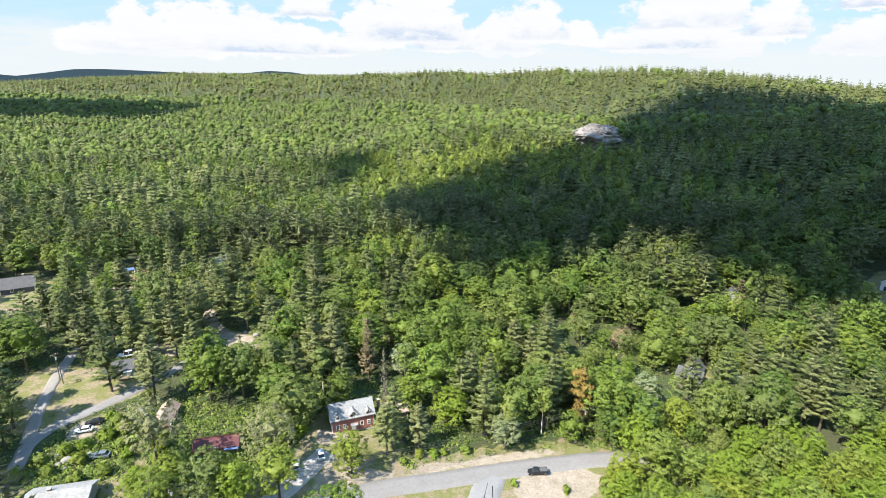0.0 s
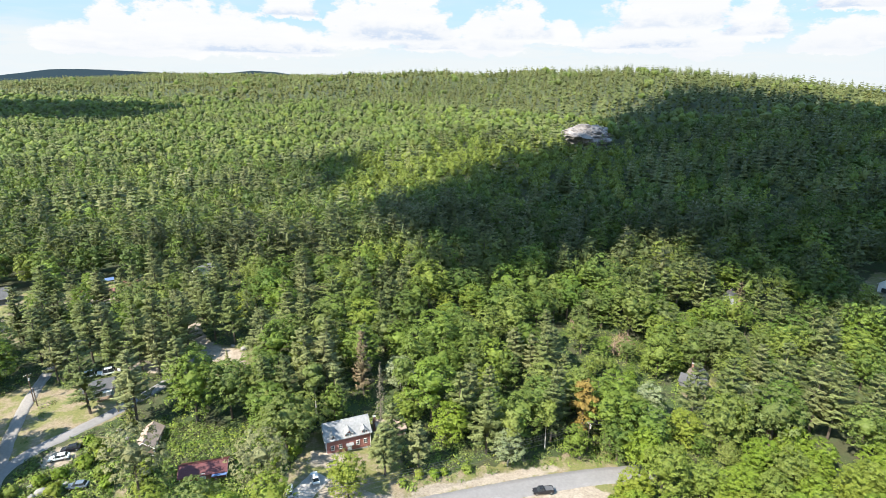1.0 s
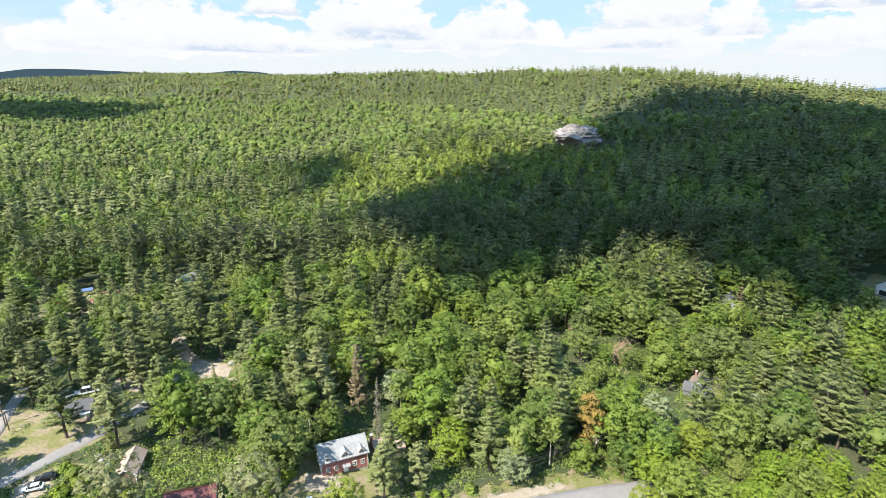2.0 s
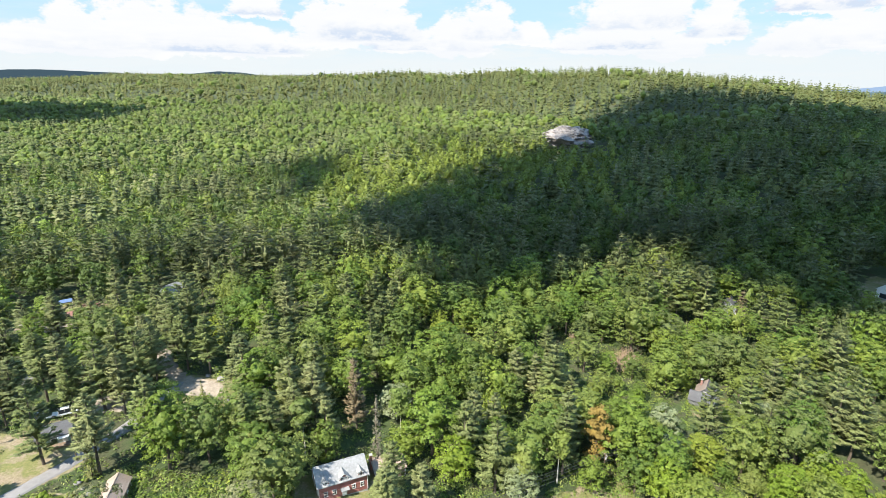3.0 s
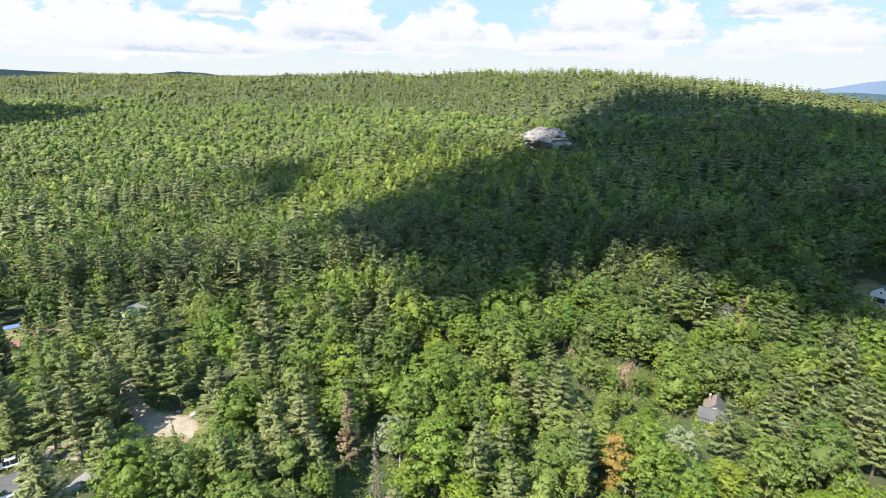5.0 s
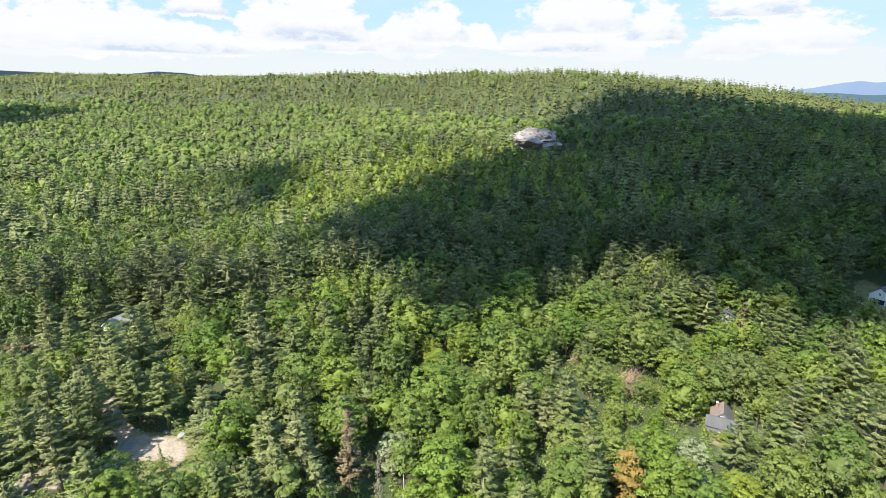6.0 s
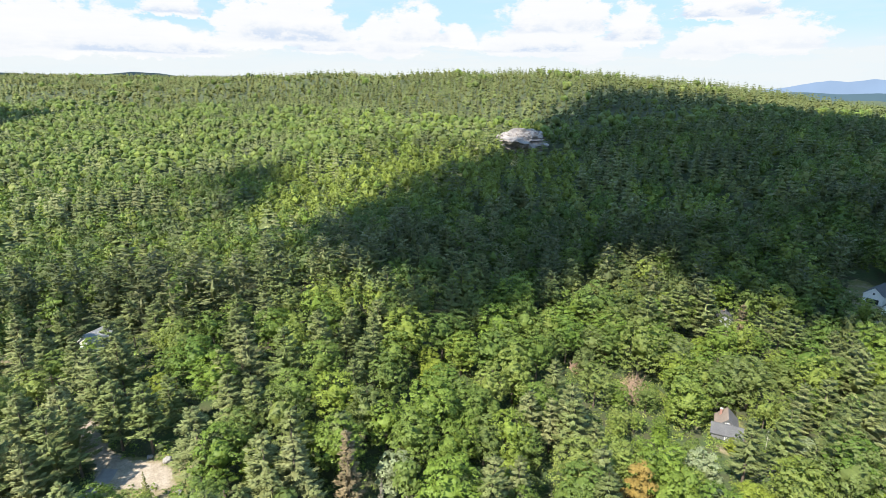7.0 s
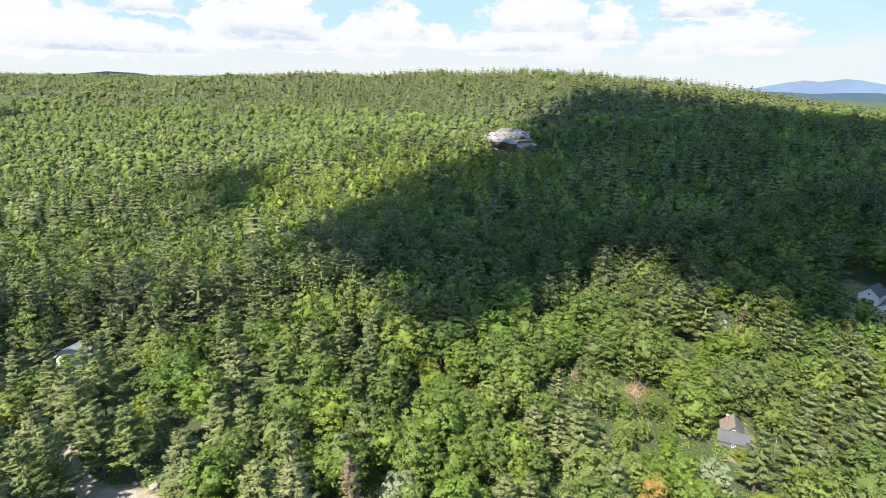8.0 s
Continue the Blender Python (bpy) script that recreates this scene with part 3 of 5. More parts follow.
def make_tree(kind, seed):
    """A tree of unit build at the origin: its height is returned with it."""
    rng = np.random.RandomState(seed)
    ob = thing(NAMES[kind], 0, 0, 0)
    bark, leaf = m_bark, m_broad
    tris, limbs = None, []
    if kind == "pine":
        high = 26.0
        tris, limbs = pine_crown(rng, high, rng.uniform(5.0, 6.4), whorls=rng.randint(11, 14), limbs=6, each=54, size=0.4, low=rng.uniform(0.14, 0.32))
        bm, leaf = trunk(rng, high, 0.32, 0.97, limbs[::6]), m_pine
    elif kind == "pale":
        high = 16.0
        tris = broad_crown(rng, high, 4.2, 22, each=130, size=0.3, low=0.2, core=2, fill=0.48)
        bm, bark, leaf = trunk(rng, high, 0.2, 0.9), m_pale_bark, m_silverleaf
    elif kind == "thin":
        high = 24.0
        tris, limbs = pine_crown(rng, high, 3.6, whorls=14, limbs=6, each=34, size=0.38, low=0.1)
        bm, leaf = trunk(rng, high, 0.26, 0.97, limbs[::3]), m_brownpine
    elif kind == "olive":
        high = 20.0
        tris = broad_crown(rng, high, 6.6, 30, each=120, size=0.3, low=0.3, core=1, fill=0.4)
        limbs = [(np.array((0, 0, high * 0.35)), np.array((math.cos(k * 1.3) * 3.8, math.sin(k * 1.3) * 3.8, high * 0.6))) for k in range(7)]
        bm, leaf = trunk(rng, high, 0.26, 0.9, limbs), m_olive
    elif kind in ("broad", "light"):
        high = 19.0
        tris = broad_crown(rng, high, rng.uniform(4.7, 5.9), rng.randint(24, 32), each=130 if kind == "broad" else 165, size=0.29, low=rng.uniform(0.1, 0.26) if kind == "broad" else 0.05, core=2, fill=0.47 if kind == "broad" else 0.5)
        limbs = [(np.array((0, 0, high * 0.3)), np.array((math.cos(k * 1.4) * 2.6, math.sin(k * 1.4) * 2.6, high * 0.62))) for k in range(5)]
        bm, leaf = trunk(rng, high, 0.26, 0.8, limbs), m_broad if kind == "broad" else m_light
    elif kind == "birch":
        high = 13.0
        tris = broad_crown(rng, high, 2.0, 9, each=75, size=0.4, low=0.5)
        bm, bark = trunk(rng, high, 0.15, 0.9), m_pale_bark
    elif kind == "spruce":
        high = 16.0
        tris = spruce_crown(rng, high, rng.uniform(2.3, 3.0))
        bm, leaf = trunk(rng, high, 0.2, 0.98), m_spruce
    elif kind == "rust":
        high = 14.0
        tris = broad_crown(rng, high, 1.8, 16, each=90, size=0.24, low=0.12, core=2, fill=0.9)
        bm, leaf = trunk(rng, high, 0.2, 0.95), m_rust
    elif kind == "grey":
        high = 19.0
        tris = spruce_crown(rng, high, 2.1, rings=20, each=34, size=0.36, low=0.12)
        bm, leaf = trunk(rng, high, 0.22, 0.98), m_grey
    else:
        high = 10.0
        bm, bark = bare_limbs(rng, high, trunk(rng, high, 0.13, 0.97), 14, 0.3, 0.06), m_pale_bark
    part("trunk", bm, bark, ob)
    if tris is not None:
        part("crown", leaves_mesh("crown", tris, leaf), leaf, ob)
    tagged(ob, *LABELS[kind], group={"pine": "pines of the near woods", "broad": "broadleaf trees of the near woods", "light": "yellow-green trees near the road"}.get(kind, ""))
    return ob, high


MODELS = {}
USED = set()


def plant(kind, variant, x, y, high, turn, stout=1.0):
    """Stands one tree of a kind on the land."""
    key = (kind, variant)
    if key not in MODELS:
        MODELS[key] = make_tree(kind, 40 * len(kind) + variant * 7 + ord(kind[0]))
    ob, full = MODELS[key]
    s = high / full
    m = Matrix.LocRotScale((x, y, zat(x, y) - 0.1), Euler((0, 0, turn)), (s * stout, s * stout, s))
    if key in USED:
        return copy_thing(ob, m)
    USED.add(key)
    ob.matrix_world = m
    return ob


# ---- ground: one sheet to the horizon ----
def lines(fine_from, fine_to, step, far_from, far_to):
    out = list(np.arange(fine_from, fine_to + 0.1, step))
    s, v = step, out[-1]
    while v < far_to:
        s *= 1.085
        v += s
        out.append(min(v, far_to))
    s, v = step, out[0]
    while v > far_from:
        s *= 1.085
        v -= s
        out.insert(0, max(v, far_from))
    return np.array(out)


def ground_material():
    mat, n, b = material("ground_cover")
    p = spot(n)
    cover = n.add("ShaderNodeAttribute", attribute_name="cover").outputs["Color"]
    split = n.add("ShaderNodeSeparateColor")
    n.put(split.inputs[0], cover)
    fine, broad = n.noise(p, 1.6, 6.0, 0.65), n.noise(p, 0.12, 4.0)
    litter = n.ramp(fine, (0.3, (0.03, 0.036, 0.014)), (0.7, (0.075, 0.075, 0.035)))
    litter = n.mix(n.span(broad, 0.4, 0.6), litter, n.ramp(fine, (0.3, (0.026, 0.044, 0.012)), (0.7, (0.06, 0.088, 0.026))))
    lawn = n.ramp(fine, (0.25, (0.095, 0.11, 0.03)), (0.7, (0.185, 0.175, 0.065)))
    dry = n.ramp(fine, (0.3, (0.16, 0.125, 0.08)), (0.7, (0.28, 0.225, 0.155)))
    lawn = n.mix(n.span(n.math("ADD", n.noise(p, 0.22, 5.0, 0.6), n.math("MULTIPLY", fine, 0.15)), 0.5, 0.68), lawn, dry)
    edge = n.math("MULTIPLY", n.math("SUBTRACT", n.noise(p, 0.5, 4.0), 0.5), 0.9)
    tone = n.mix(n.span(n.math("ADD", split.outputs[0], edge), 0.3, 0.6), litter, lawn)
    sand = n.ramp(n.math("ADD", n.math("MULTIPLY", fine, 0.5), n.math("MULTIPLY", n.noise(p, 0.35, 5.0, 0.7), 0.5)), (0.32, (0.17, 0.135, 0.095)), (0.62, (0.36, 0.305, 0.25)))
    tone = n.mix(n.span(n.math("ADD", split.outputs[1], edge), 0.35, 0.6), tone, sand)
    n.put(b.inputs["Base Color"], tone)
    b.inputs["Roughness"].default_value = 0.95
    bump = n.add("ShaderNodeBump")
    bump.inputs["Strength"].default_value, bump.inputs["Distance"].default_value = 0.6, 0.25
    n.put(bump.inputs["Height"], fine)
    n.put(b.inputs["Normal"], bump.outputs[0])
    return mat


SANDY = [
    [(-160, 220), (-158, 228), (-148, 226), (-138, 220), (-140, 214), (-150, 213)],
    [(-36, 112), (-31, 128), (-34, 136), (-30, 137), (-26, 123), (-14, 122), (-6, 127), (4, 130), (14, 134.5), (32, 139.5), (38, 140), (26, 134.6), (9, 129.2), (-4, 124.2), (-16, 119.8), (-28, 113.5)],
    [(18, 123), (22, 127.5), (40, 132.5), (46, 128), (38, 118), (27, 112), (20, 113)],
    [(-85, 172), (-87, 179), (-95, 188), (-99, 197), (-95, 198), (-90, 189), (-83, 181), (-71, 178), (-67, 171)],
    [(-104, 163), (-104, 171), (-94, 171), (-93, 164)],
    [(-104, 121), (-104, 129), (-97, 129), (-97, 121)],
    [(-38, 130), (-39, 136), (-36, 137), (-33, 130)],
]


def build_ground():
    xs, ys = lines(-150, 150, 2.0, -4900, 4900), lines(84, 260, 2.0, -4900, 4900)
    gx, gy = np.meshgrid(xs, ys)
    gz = land(gx, gy)
    far = np.clip((np.hypot(gx, gy) - 900) / 600, 0, 1)
    gz = gz + far * 9.0 * wave(gx, gy, 380, 5)
    n, m = len(xs), len(ys)
    index = np.arange(n * m).reshape(m, n)
    quads = np.stack([index[:-1, :-1], index[:-1, 1:], index[1:, 1:], index[1:, :-1]], -1).reshape(-1, 4)
    mesh = bpy.data.meshes.new("ground")
    mesh.from_pydata(np.stack([gx, gy, gz], -1).reshape(-1, 3).tolist(), [], quads.tolist())
    mesh.shade_smooth()
    mesh.materials.append(ground_material())
    layer = mesh.color_attributes.new("cover", "FLOAT_COLOR", "POINT")
    grass = np.zeros(gx.shape)
    sand = np.zeros(gx.shape)
    for dx in (-1.5, 0, 1.5):
        for dy in (-1.5, 0, 1.5):
            for ring in YARDS:
                grass = np.maximum(grass, 0) + inside(gx + dx, gy + dy, ring) / 9.0
            for ring in SANDY:
                sand += inside(gx + dx, gy + dy, ring) / 9.0
    for ring in LUSH:
        grass = np.where(inside(gx, gy, ring), 0.0, grass)
    grass = np.maximum(grass, ((along(gx, gy, ROAD) < 10) & (gx < 52)) * 1.0)
    rgba = np.stack([np.clip(grass, 0, 1), np.clip(sand, 0, 1), 0 * gx, 0 * gx + 1], -1)
    layer.data.foreach_set("color", rgba.astype(np.float32).ravel())
    tagged(new("ground", mesh), "rolling wooded ground with lawns and bare sandy yards", "ground", kind="structure")


build_ground()


def strip(name, line, wide, mat, label, lift=0.10, category="road"):
    """A road laid on the land, with rounded edges that sink into the verge."""
    pts = []
    for (ax, ay), (bx, by) in zip(line, line[1:]):
        k = max(2, int(math.hypot(bx - ax, by - ay) / 1.5))
        pts += [(ax + (bx - ax) * i / k, ay + (by - ay) * i / k) for i in range(k)]
    pts.append(line[-1])
    pts = np.array(pts, float)
    for _ in range(6):
        pts[1:-1] = (pts[:-2] + 2 * pts[1:-1] + pts[2:]) / 4
    t = np.gradient(pts, axis=0)
    t /= np.linalg.norm(t, axis=1)[:, None]
    side = np.c_[-t[:, 1], t[:, 0]]
    verts, rows = [], []
    rng = np.random.RandomState(len(line))
    for p, s in zip(pts, side):
        ragged = rng.uniform(-0.15, 0.15, 2)
        row = []
        for u, dz in ((-1.06, -0.35), (-1, 0), (-0.5, 0.04), (0, 0.06), (0.5, 0.04), (1, 0), (1.06, -0.35)):
            q = p + s * (u * wide / 2 + (ragged[0] if u < -0.9 else ragged[1] if u > 0.9 else 0))
            row.append(len(verts))
            verts.append((q[0], q[1], zat(*q) + lift + dz))
        rows.append(row)
    faces = [(a[i], a[i + 1], b[i + 1], b[i]) for a, b in zip(rows, rows[1:]) for i in range(6)]
    mesh = solid(name, verts, faces, mat, smooth=True)
    tagged(new(name, mesh), label, category, kind="structure")


m_oldpave = surface("worn_paving", (0.19, 0.187, 0.192), (0.25, 0.246, 0.252), 1.5, 0.9)
strip("road", ROAD, 6.4, m_asphalt, "grey sun-bleached asphalt country road without markings")
strip("lane", LANE, 3.6, m_asphalt, "narrow grey lane between lawns and pines", 0.12)
strip("lane_branch", LANE_2, 3.2, m_lane, "pale gravel lane past a mown lawn", 0.15)
strip("driveway", DRIVE, 5.5, m_gravel, "pale gravel driveway beside the red house", 0.09)
strip("driveway_paved", DRIVE_2, 7.6, m_oldpave, "cracked grey driveway with dark sealed lines", 0.08)
m_seal = surface("tar_seal", (0.035, 0.035, 0.037), (0.06, 0.06, 0.062), 3.0, 0.7)
for k, line in enumerate((
    [(8.2, 106), (9.2, 110), (9.0, 114), (10.6, 118), (11.2, 122)], [(11.2, 107), (11.6, 112), (12.6, 117), (12.4, 121)], [(7.6, 112.5), (10.4, 113.4), (13.4, 112.8)],
)):
    strip("tar_line", line, 0.13, m_seal, "dark sealed crack line on the driveway", 0.17, "crack")


# ---- houses ----
def window(parent, x, y, z, wide, high, turn, name="window"):
    """A window set into a wall: frame, sill and dark pane, facing local -y before the turn."""
    m = Matrix.Translation((x, y, z)) @ Matrix.Rotation(radians(turn), 4, "Z")
    bm = bmesh.new()
    for cx, cz, sx, sz in ((0, high / 2, wide + 0.2, 0.1), (0, -high / 2, wide + 0.24, 0.12), (-wide / 2, 0, 0.1, high), (wide / 2, 0, 0.1, high), (0, 0, 0.05, high), (0, 0.0, wide, 0.05)):
        box(cx, 0, cz, sx, 0.12, sz, bm)
    bm.transform(m)
    frame_ob = part(name, bm, m_white, parent)
    pane = box(0, 0.02, 0, wide - 0.06, 0.04, high - 0.06)
    pane.transform(m)
    part("pane", pane, m_glass, frame_ob)
    return frame_ob


def house(name, label, x, y, turn, long, deep, high, rise, walls, roof, sink=1.0, over=0.45, category="house", roof_shaded=None):
    """A gabled house: its ridge runs along local x. Returns it with its base height."""
    z = min(zat(x, y), zat(x + 3, y - 3), zat(x - 3, y - 3))
    ob = tagged(thing(name, x, y, z, turn), label, category)
    d, l = deep / 2, long / 2
    part("foundation", box(0, 0, -sink / 2 + 0.2, long - 0.1, deep - 0.1, sink + 0.4), m_concrete, ob)
    part("wall", prism([(-d, 0.3), (d, 0.3), (d, high), (0, high + rise), (-d, high)], -l, l), walls, ob)
    slope = rise / d
    for s in (-1, 1):
        e = d + over
        outline = [(0, high + rise + 0.02), (s * e, high - over * slope + 0.02), (s * e, high - over * slope + 0.2), (0, high + rise + 0.24)]
        tiles = roof_shaded if roof_shaded and s < 0 else roof
        roof_ob = part("roof_slope", prism(outline, -l - over, l + over), tiles, ob)
        # shingle courses, each one a thin lap
        rows = max(5, int(math.hypot(d, rise) / 0.55))
        bm = bmesh.new()
        for k in range(rows):
            f = (k + 0.5) / rows
            cy, cz = s * e * f, high + rise + 0.24 + (-over * slope + 0.2 - rise - 0.24) * f
            made = box(0, 0, 0, long + 2 * over, e / rows * 1.02, 0.035)
            made.transform(Matrix.Translation((0, cy, cz + 0.02)) @ Matrix.Rotation(-s * math.atan(slope) + s * 0.02, 4, "X"))
            spare = bpy.data.meshes.new("lap")
            made.to_mesh(spare)
            made.free()
            bm.from_mesh(spare)
            bpy.data.meshes.remove(spare)
        part("shingle_course", bm, tiles, roof_ob)
    part("ridge_cap", box(0, 0, high + rise + 0.24, long + 2 * over, 0.3, 0.1), roof, ob)
    for s in (-1, 1):
        bm = bmesh.new()
        for q in (-1, 1):
            e = d + over
            prism([(0, high + rise - 0.2), (q * e, high - over * slope - 0.2), (q * e, high - over * slope + 0.06), (0, high + rise + 0.06)], s * (l + over) - 0.04, s * (l + over) + 0.04, "x", bm)
        part("barge_board", bm, walls if walls in (m_palegrey, m_darksiding) else m_white, ob)
    for px in (-l, l):
        for py in (-d, d):
            part("corner_board", box(px, py, 0.3 + (high - 0.3) / 2, 0.16, 0.16, high - 0.3), walls if walls is m_darksiding else m_white, ob)
    return ob, z


def clapboards(ob, long, deep, high, mat):
    for y in (-deep / 2, deep / 2):
        bm = bmesh.new()
        k = 0.45
        while k < high - 0.1:
            box(0, y, k, long - 0.2, 0.05, 0.05, bm)
            k += 0.3
        part("clapboards", bm, mat, ob)


def chimney(ob, x, y, z, high, wide=0.7):
    ch = part("chimney", box(x, y, z + high / 2, wide, wide, high), m_brick, ob)
    part("chimney_cap", box(x, y, z + high + 0.06, wide + 0.2, wide + 0.2, 0.14), m_concrete, ch)


def dormer(ob, x, deep, high, rise, wide, tall, walls, roof, panes=1):
    """A small gabled dormer on the near slope (local -y)."""
    d = deep / 2
    y0 = -d - 0.05
    base = high - 0.5
    body = part("dormer", prism([(x - wide / 2, base), (x + wide / 2, base), (x + wide / 2, base + tall), (x, base + tall + wide * 0.45), (x - wide / 2, base + tall)], y0, -0.4, "y"), walls, ob)
    for s in (-1, 1):
        e, top = wide / 2 + 0.25, base + tall + wide * 0.45
        part("dormer_roof", prism([(x, top + 0.02), (x + s * e, top - e * 0.9 + 0.02), (x + s * e, top - e * 0.9 + 0.16), (x, top + 0.18)], y0 - 0.3, -0.3, "y"), roof, body)
        part("dormer_trim", prism([(x, top - 0.12), (x + s * e, top - e * 0.9 - 0.12), (x + s * e, top - e * 0.9 + 0.03), (x, top + 0.03)], y0 - 0.34, y0 - 0.28, "y"), m_white, body)
    for k in range(panes):
        window(ob, x + (k - (panes - 1) / 2) * 0.95, y0 - 0.04, base + tall * 0.55, 0.75, tall * 0.75, 0, "dormer_window")


def door(ob, x, y, z, turn, mat, wide=1.0, high=2.05):
    m = Matrix.Translation((x, y, z)) @ Matrix.Rotation(radians(turn), 4, "Z")
    bm = box(0, 0, high / 2, wide, 0.1, high)
    bm.transform(m)
    leaf = part("door", bm, mat, ob)
    bm = bmesh.new()
    box(-wide / 2 - 0.06, 0, high / 2, 0.12, 0.14, high, bm)
    box(wide / 2 + 0.06, 0, high / 2, 0.12, 0.14, high, bm)
    box(0, 0, high + 0.06, wide + 0.24, 0.14, 0.12, bm)
    bm.transform(m)
    part("door_frame", bm, m_white, leaf)


# the red house by the road
red, z = house("red_house", "red clapboard house with silver-grey shingle roof and three dormers", -29.6, 140.8, 21, 12.6, 7.6, 5.0, 3.0, m_red, m_silver)
clapboards(red, 12.6, 7.6, 5.0, m_red)
dormer(red, -4.4, 7.6, 5.0, 3.0, 1.3, 1.6, m_red, m_silver)
dormer(red, 0.2, 7.6, 5.0, 3.0, 2.2, 1.6, m_red, m_silver, 2)
dormer(red, 4.6, 7.6, 5.0, 3.0, 1.3, 1.6, m_red, m_silver)
for k, xx in enumerate((-4.6, -2.4, 2.6, 4.8)):
    window(red, xx, -3.86, 2.3, 0.9, 1.4, 0)
door(red, 0.2, -3.86, 0.35, 0, m_white)
for yy, zz in ((-2, 2.2), (1.8, 2.2), (-1.4, 5.2), (1.4, 5.2)):
    window(red, -6.36, yy, zz, 0.9, 1.3, 90)
part("door_steps", box(-6.9, -1.5, 0.3, 1.2, 1.6, 0.7), m_concrete, red)
part("porch_roof", box(0.2, -4.5, 2.75, 2.2, 1.4, 0.12), m_silver, red)
wing, z = house("garage", "tan-roofed garage wing behind the red house", -17.6, 147.2, 21, 8.0, 6.5, 3.0, 1.6, m_brown, m_tanroof)
chimney(wing, -4.4, 0.5, 2.0, 4.6)
window(wing, 0.0, -3.3, 1.8, 0.9, 1.2, 0)

# the dark gable shed and the maroon shed
shed, z = house("board_shed", "weathered brown board shed with tan shingle roof", -81.0, 131.8, 100, 8.5, 4.6, 3.0, 1.6, m_brown, m_tanroof, category="shed")
window(shed, 1.5, -2.34, 1.6, 0.8, 1.0, 0)
door(shed, -1.8, -2.34, 0.3, 0, m_white)
m_redtan = surface("faded_red_shingle", (0.16, 0.075, 0.06), (0.27, 0.14, 0.115), 2.0, 0.85)
maroon, z = house("maroon_shed", "low maroon shed with a metal roof beside bushes", -63.2, 123.6, 14, 11.0, 5.2, 2.2, 1.4, m_red, m_redroof, category="shed")
part("blue_sheet", box(4.0, -3.2, 2.0, 3.6, 1.4, 0.12), m_tarp, maroon, "pale blue sheet over a lean-to")
door(maroon, 0, -2.66, 0.3, 0, m_white)

# houses along the lane
green, z = house("green_cottage", "sage green cottage with grey roof under pines", -106.5, 152.6, 25, 8.5, 6.5, 2.9, 1.6, m_greensiding, m_slate)
for xx in (-2.6, 0.2):
    window(green, xx, -3.3, 1.6, 1.1, 1.1, 0)
door(green, 2.8, -3.3, 0.3, 0, m_white)
part("porch", box(1.8, -4.2, 0.35, 4.0, 1.8, 0.3), m_brown, green)
part("porch_awning", box(2.6, -4.0, 2.5, 2.6, 1.5, 0.1), m_white, green)
lodge, z = house("grey_house", "dark grey house with slate roof half hidden by trees", -188.0, 216.0, 30, 12.0, 9.0, 2.8, 3.4, m_slate, m_slate)
chimney(lodge, 2.0, 1.0, 4.0, 3.0)
window(lodge, -2, -4.55, 1.8, 1.1, 1.3, 0)
hut, z = house("tan_cabin", "small cabin with pale tan roof among the pines", -167.5, 190.0, 35, 7.0, 5.0, 2.6, 1.5, m_palegrey, m_tanroof, category="cabin")
cabin, z = house("red_cabin", "small red cabin with pinkish roof among pines", -138.5, 231.5, 30, 5.0, 4.2, 2.6, 1.6, m_red, m_redtan, category="cabin")
window(cabin, 0, -2.15, 1.6, 0.9, 1.0, 0)
barn, z = house("board_cabin", "low reddish-brown board cabin beside a sandy yard", -144.5, 221.5, 20, 7.5, 4.4, 2.4, 1.3, m_brown, m_redtan, category="cabin")
door(barn, 0, -2.24, 0.3, 0, m_white)
pale, z = house("pale_house", "pale house with weathered light roof behind pines", -109.5, 240.5, 60, 8.0, 6.0, 4.4, 2.4, m_white, m_silver)
window(pale, 0, -3.05, 2.0, 1.0, 1.2, 0)
low, z = house("low_house", "low house with pale grey shingle roof by the lane", -90.0, 100.5, 14, 13.0, 6.5, 2.6, 1.2, m_palegrey, m_silver)
chimney(low, -2.0, 0.3, 2.9, 1.6)

# houses in the woods to the east
# sunlit slope lighter tan, other slope dark slate: light put into the shingle tones
m_sunlit_tan = surface("sunlit_tan_shingle", (0.17, 0.135, 0.115), (0.25, 0.2, 0.175), 3.0, 0.85)
east, z = house("woods_house", "grey-shingled house with steep roof in a clearing", 96.2, 187.2, 53, 7.0, 6.4, 2.7, 3.2, m_darksiding, m_sunlit_tan, roof_shaded=m_slate)
chimney(east, 1.6, 1.9, 3.0, 3.4, 0.7)
window(east, -3.55, 0, 3.8, 1.0, 1.2, 90)
lean, z = house("grey_addition", "low grey-roofed addition at the woods house", 93.2, 183.2, -37, 8.6, 5.2, 2.8, 2.0, m_darksiding, m_slate, category="shed")
window(lean, 0, -2.65, 1.6, 1.0, 1.0, 0)
white, z = house("white_house", "pale grey gabled house with white trim and slate roof", 213.0, 240.5, 24, 11.0, 7.5, 4.6, 3.2, m_white, m_slate)
window(white, -5.55, 0, 5.0, 0.9, 1.1, 90)
# a flat dark sheet stands in for the depth of the garage opening
part("garage_door", box(-5.52, 0, 1.5, 0.08, 4.6, 2.2), m_glass, white, "wide dark sheet in place of the garage opening")
part("garage_trim", box(-5.53, 0, 2.75, 0.1, 5.2, 0.25), m_white, white)
wing2, z = house("white_house_wing", "pale grey gabled wing with slate roof", 208.5, 229.5, 24, 6.0, 5.0, 4.0, 2.2, m_white, m_slate)
window(wing2, -3.05, 0, 2.8, 0.9, 1.2, 90)
far, z = house("dark_house", "small grey-roofed house almost hidden by woods", 137.5, 243.5, 55, 7.5, 6.0, 4.6, 2.6, m_palegrey, m_slate)
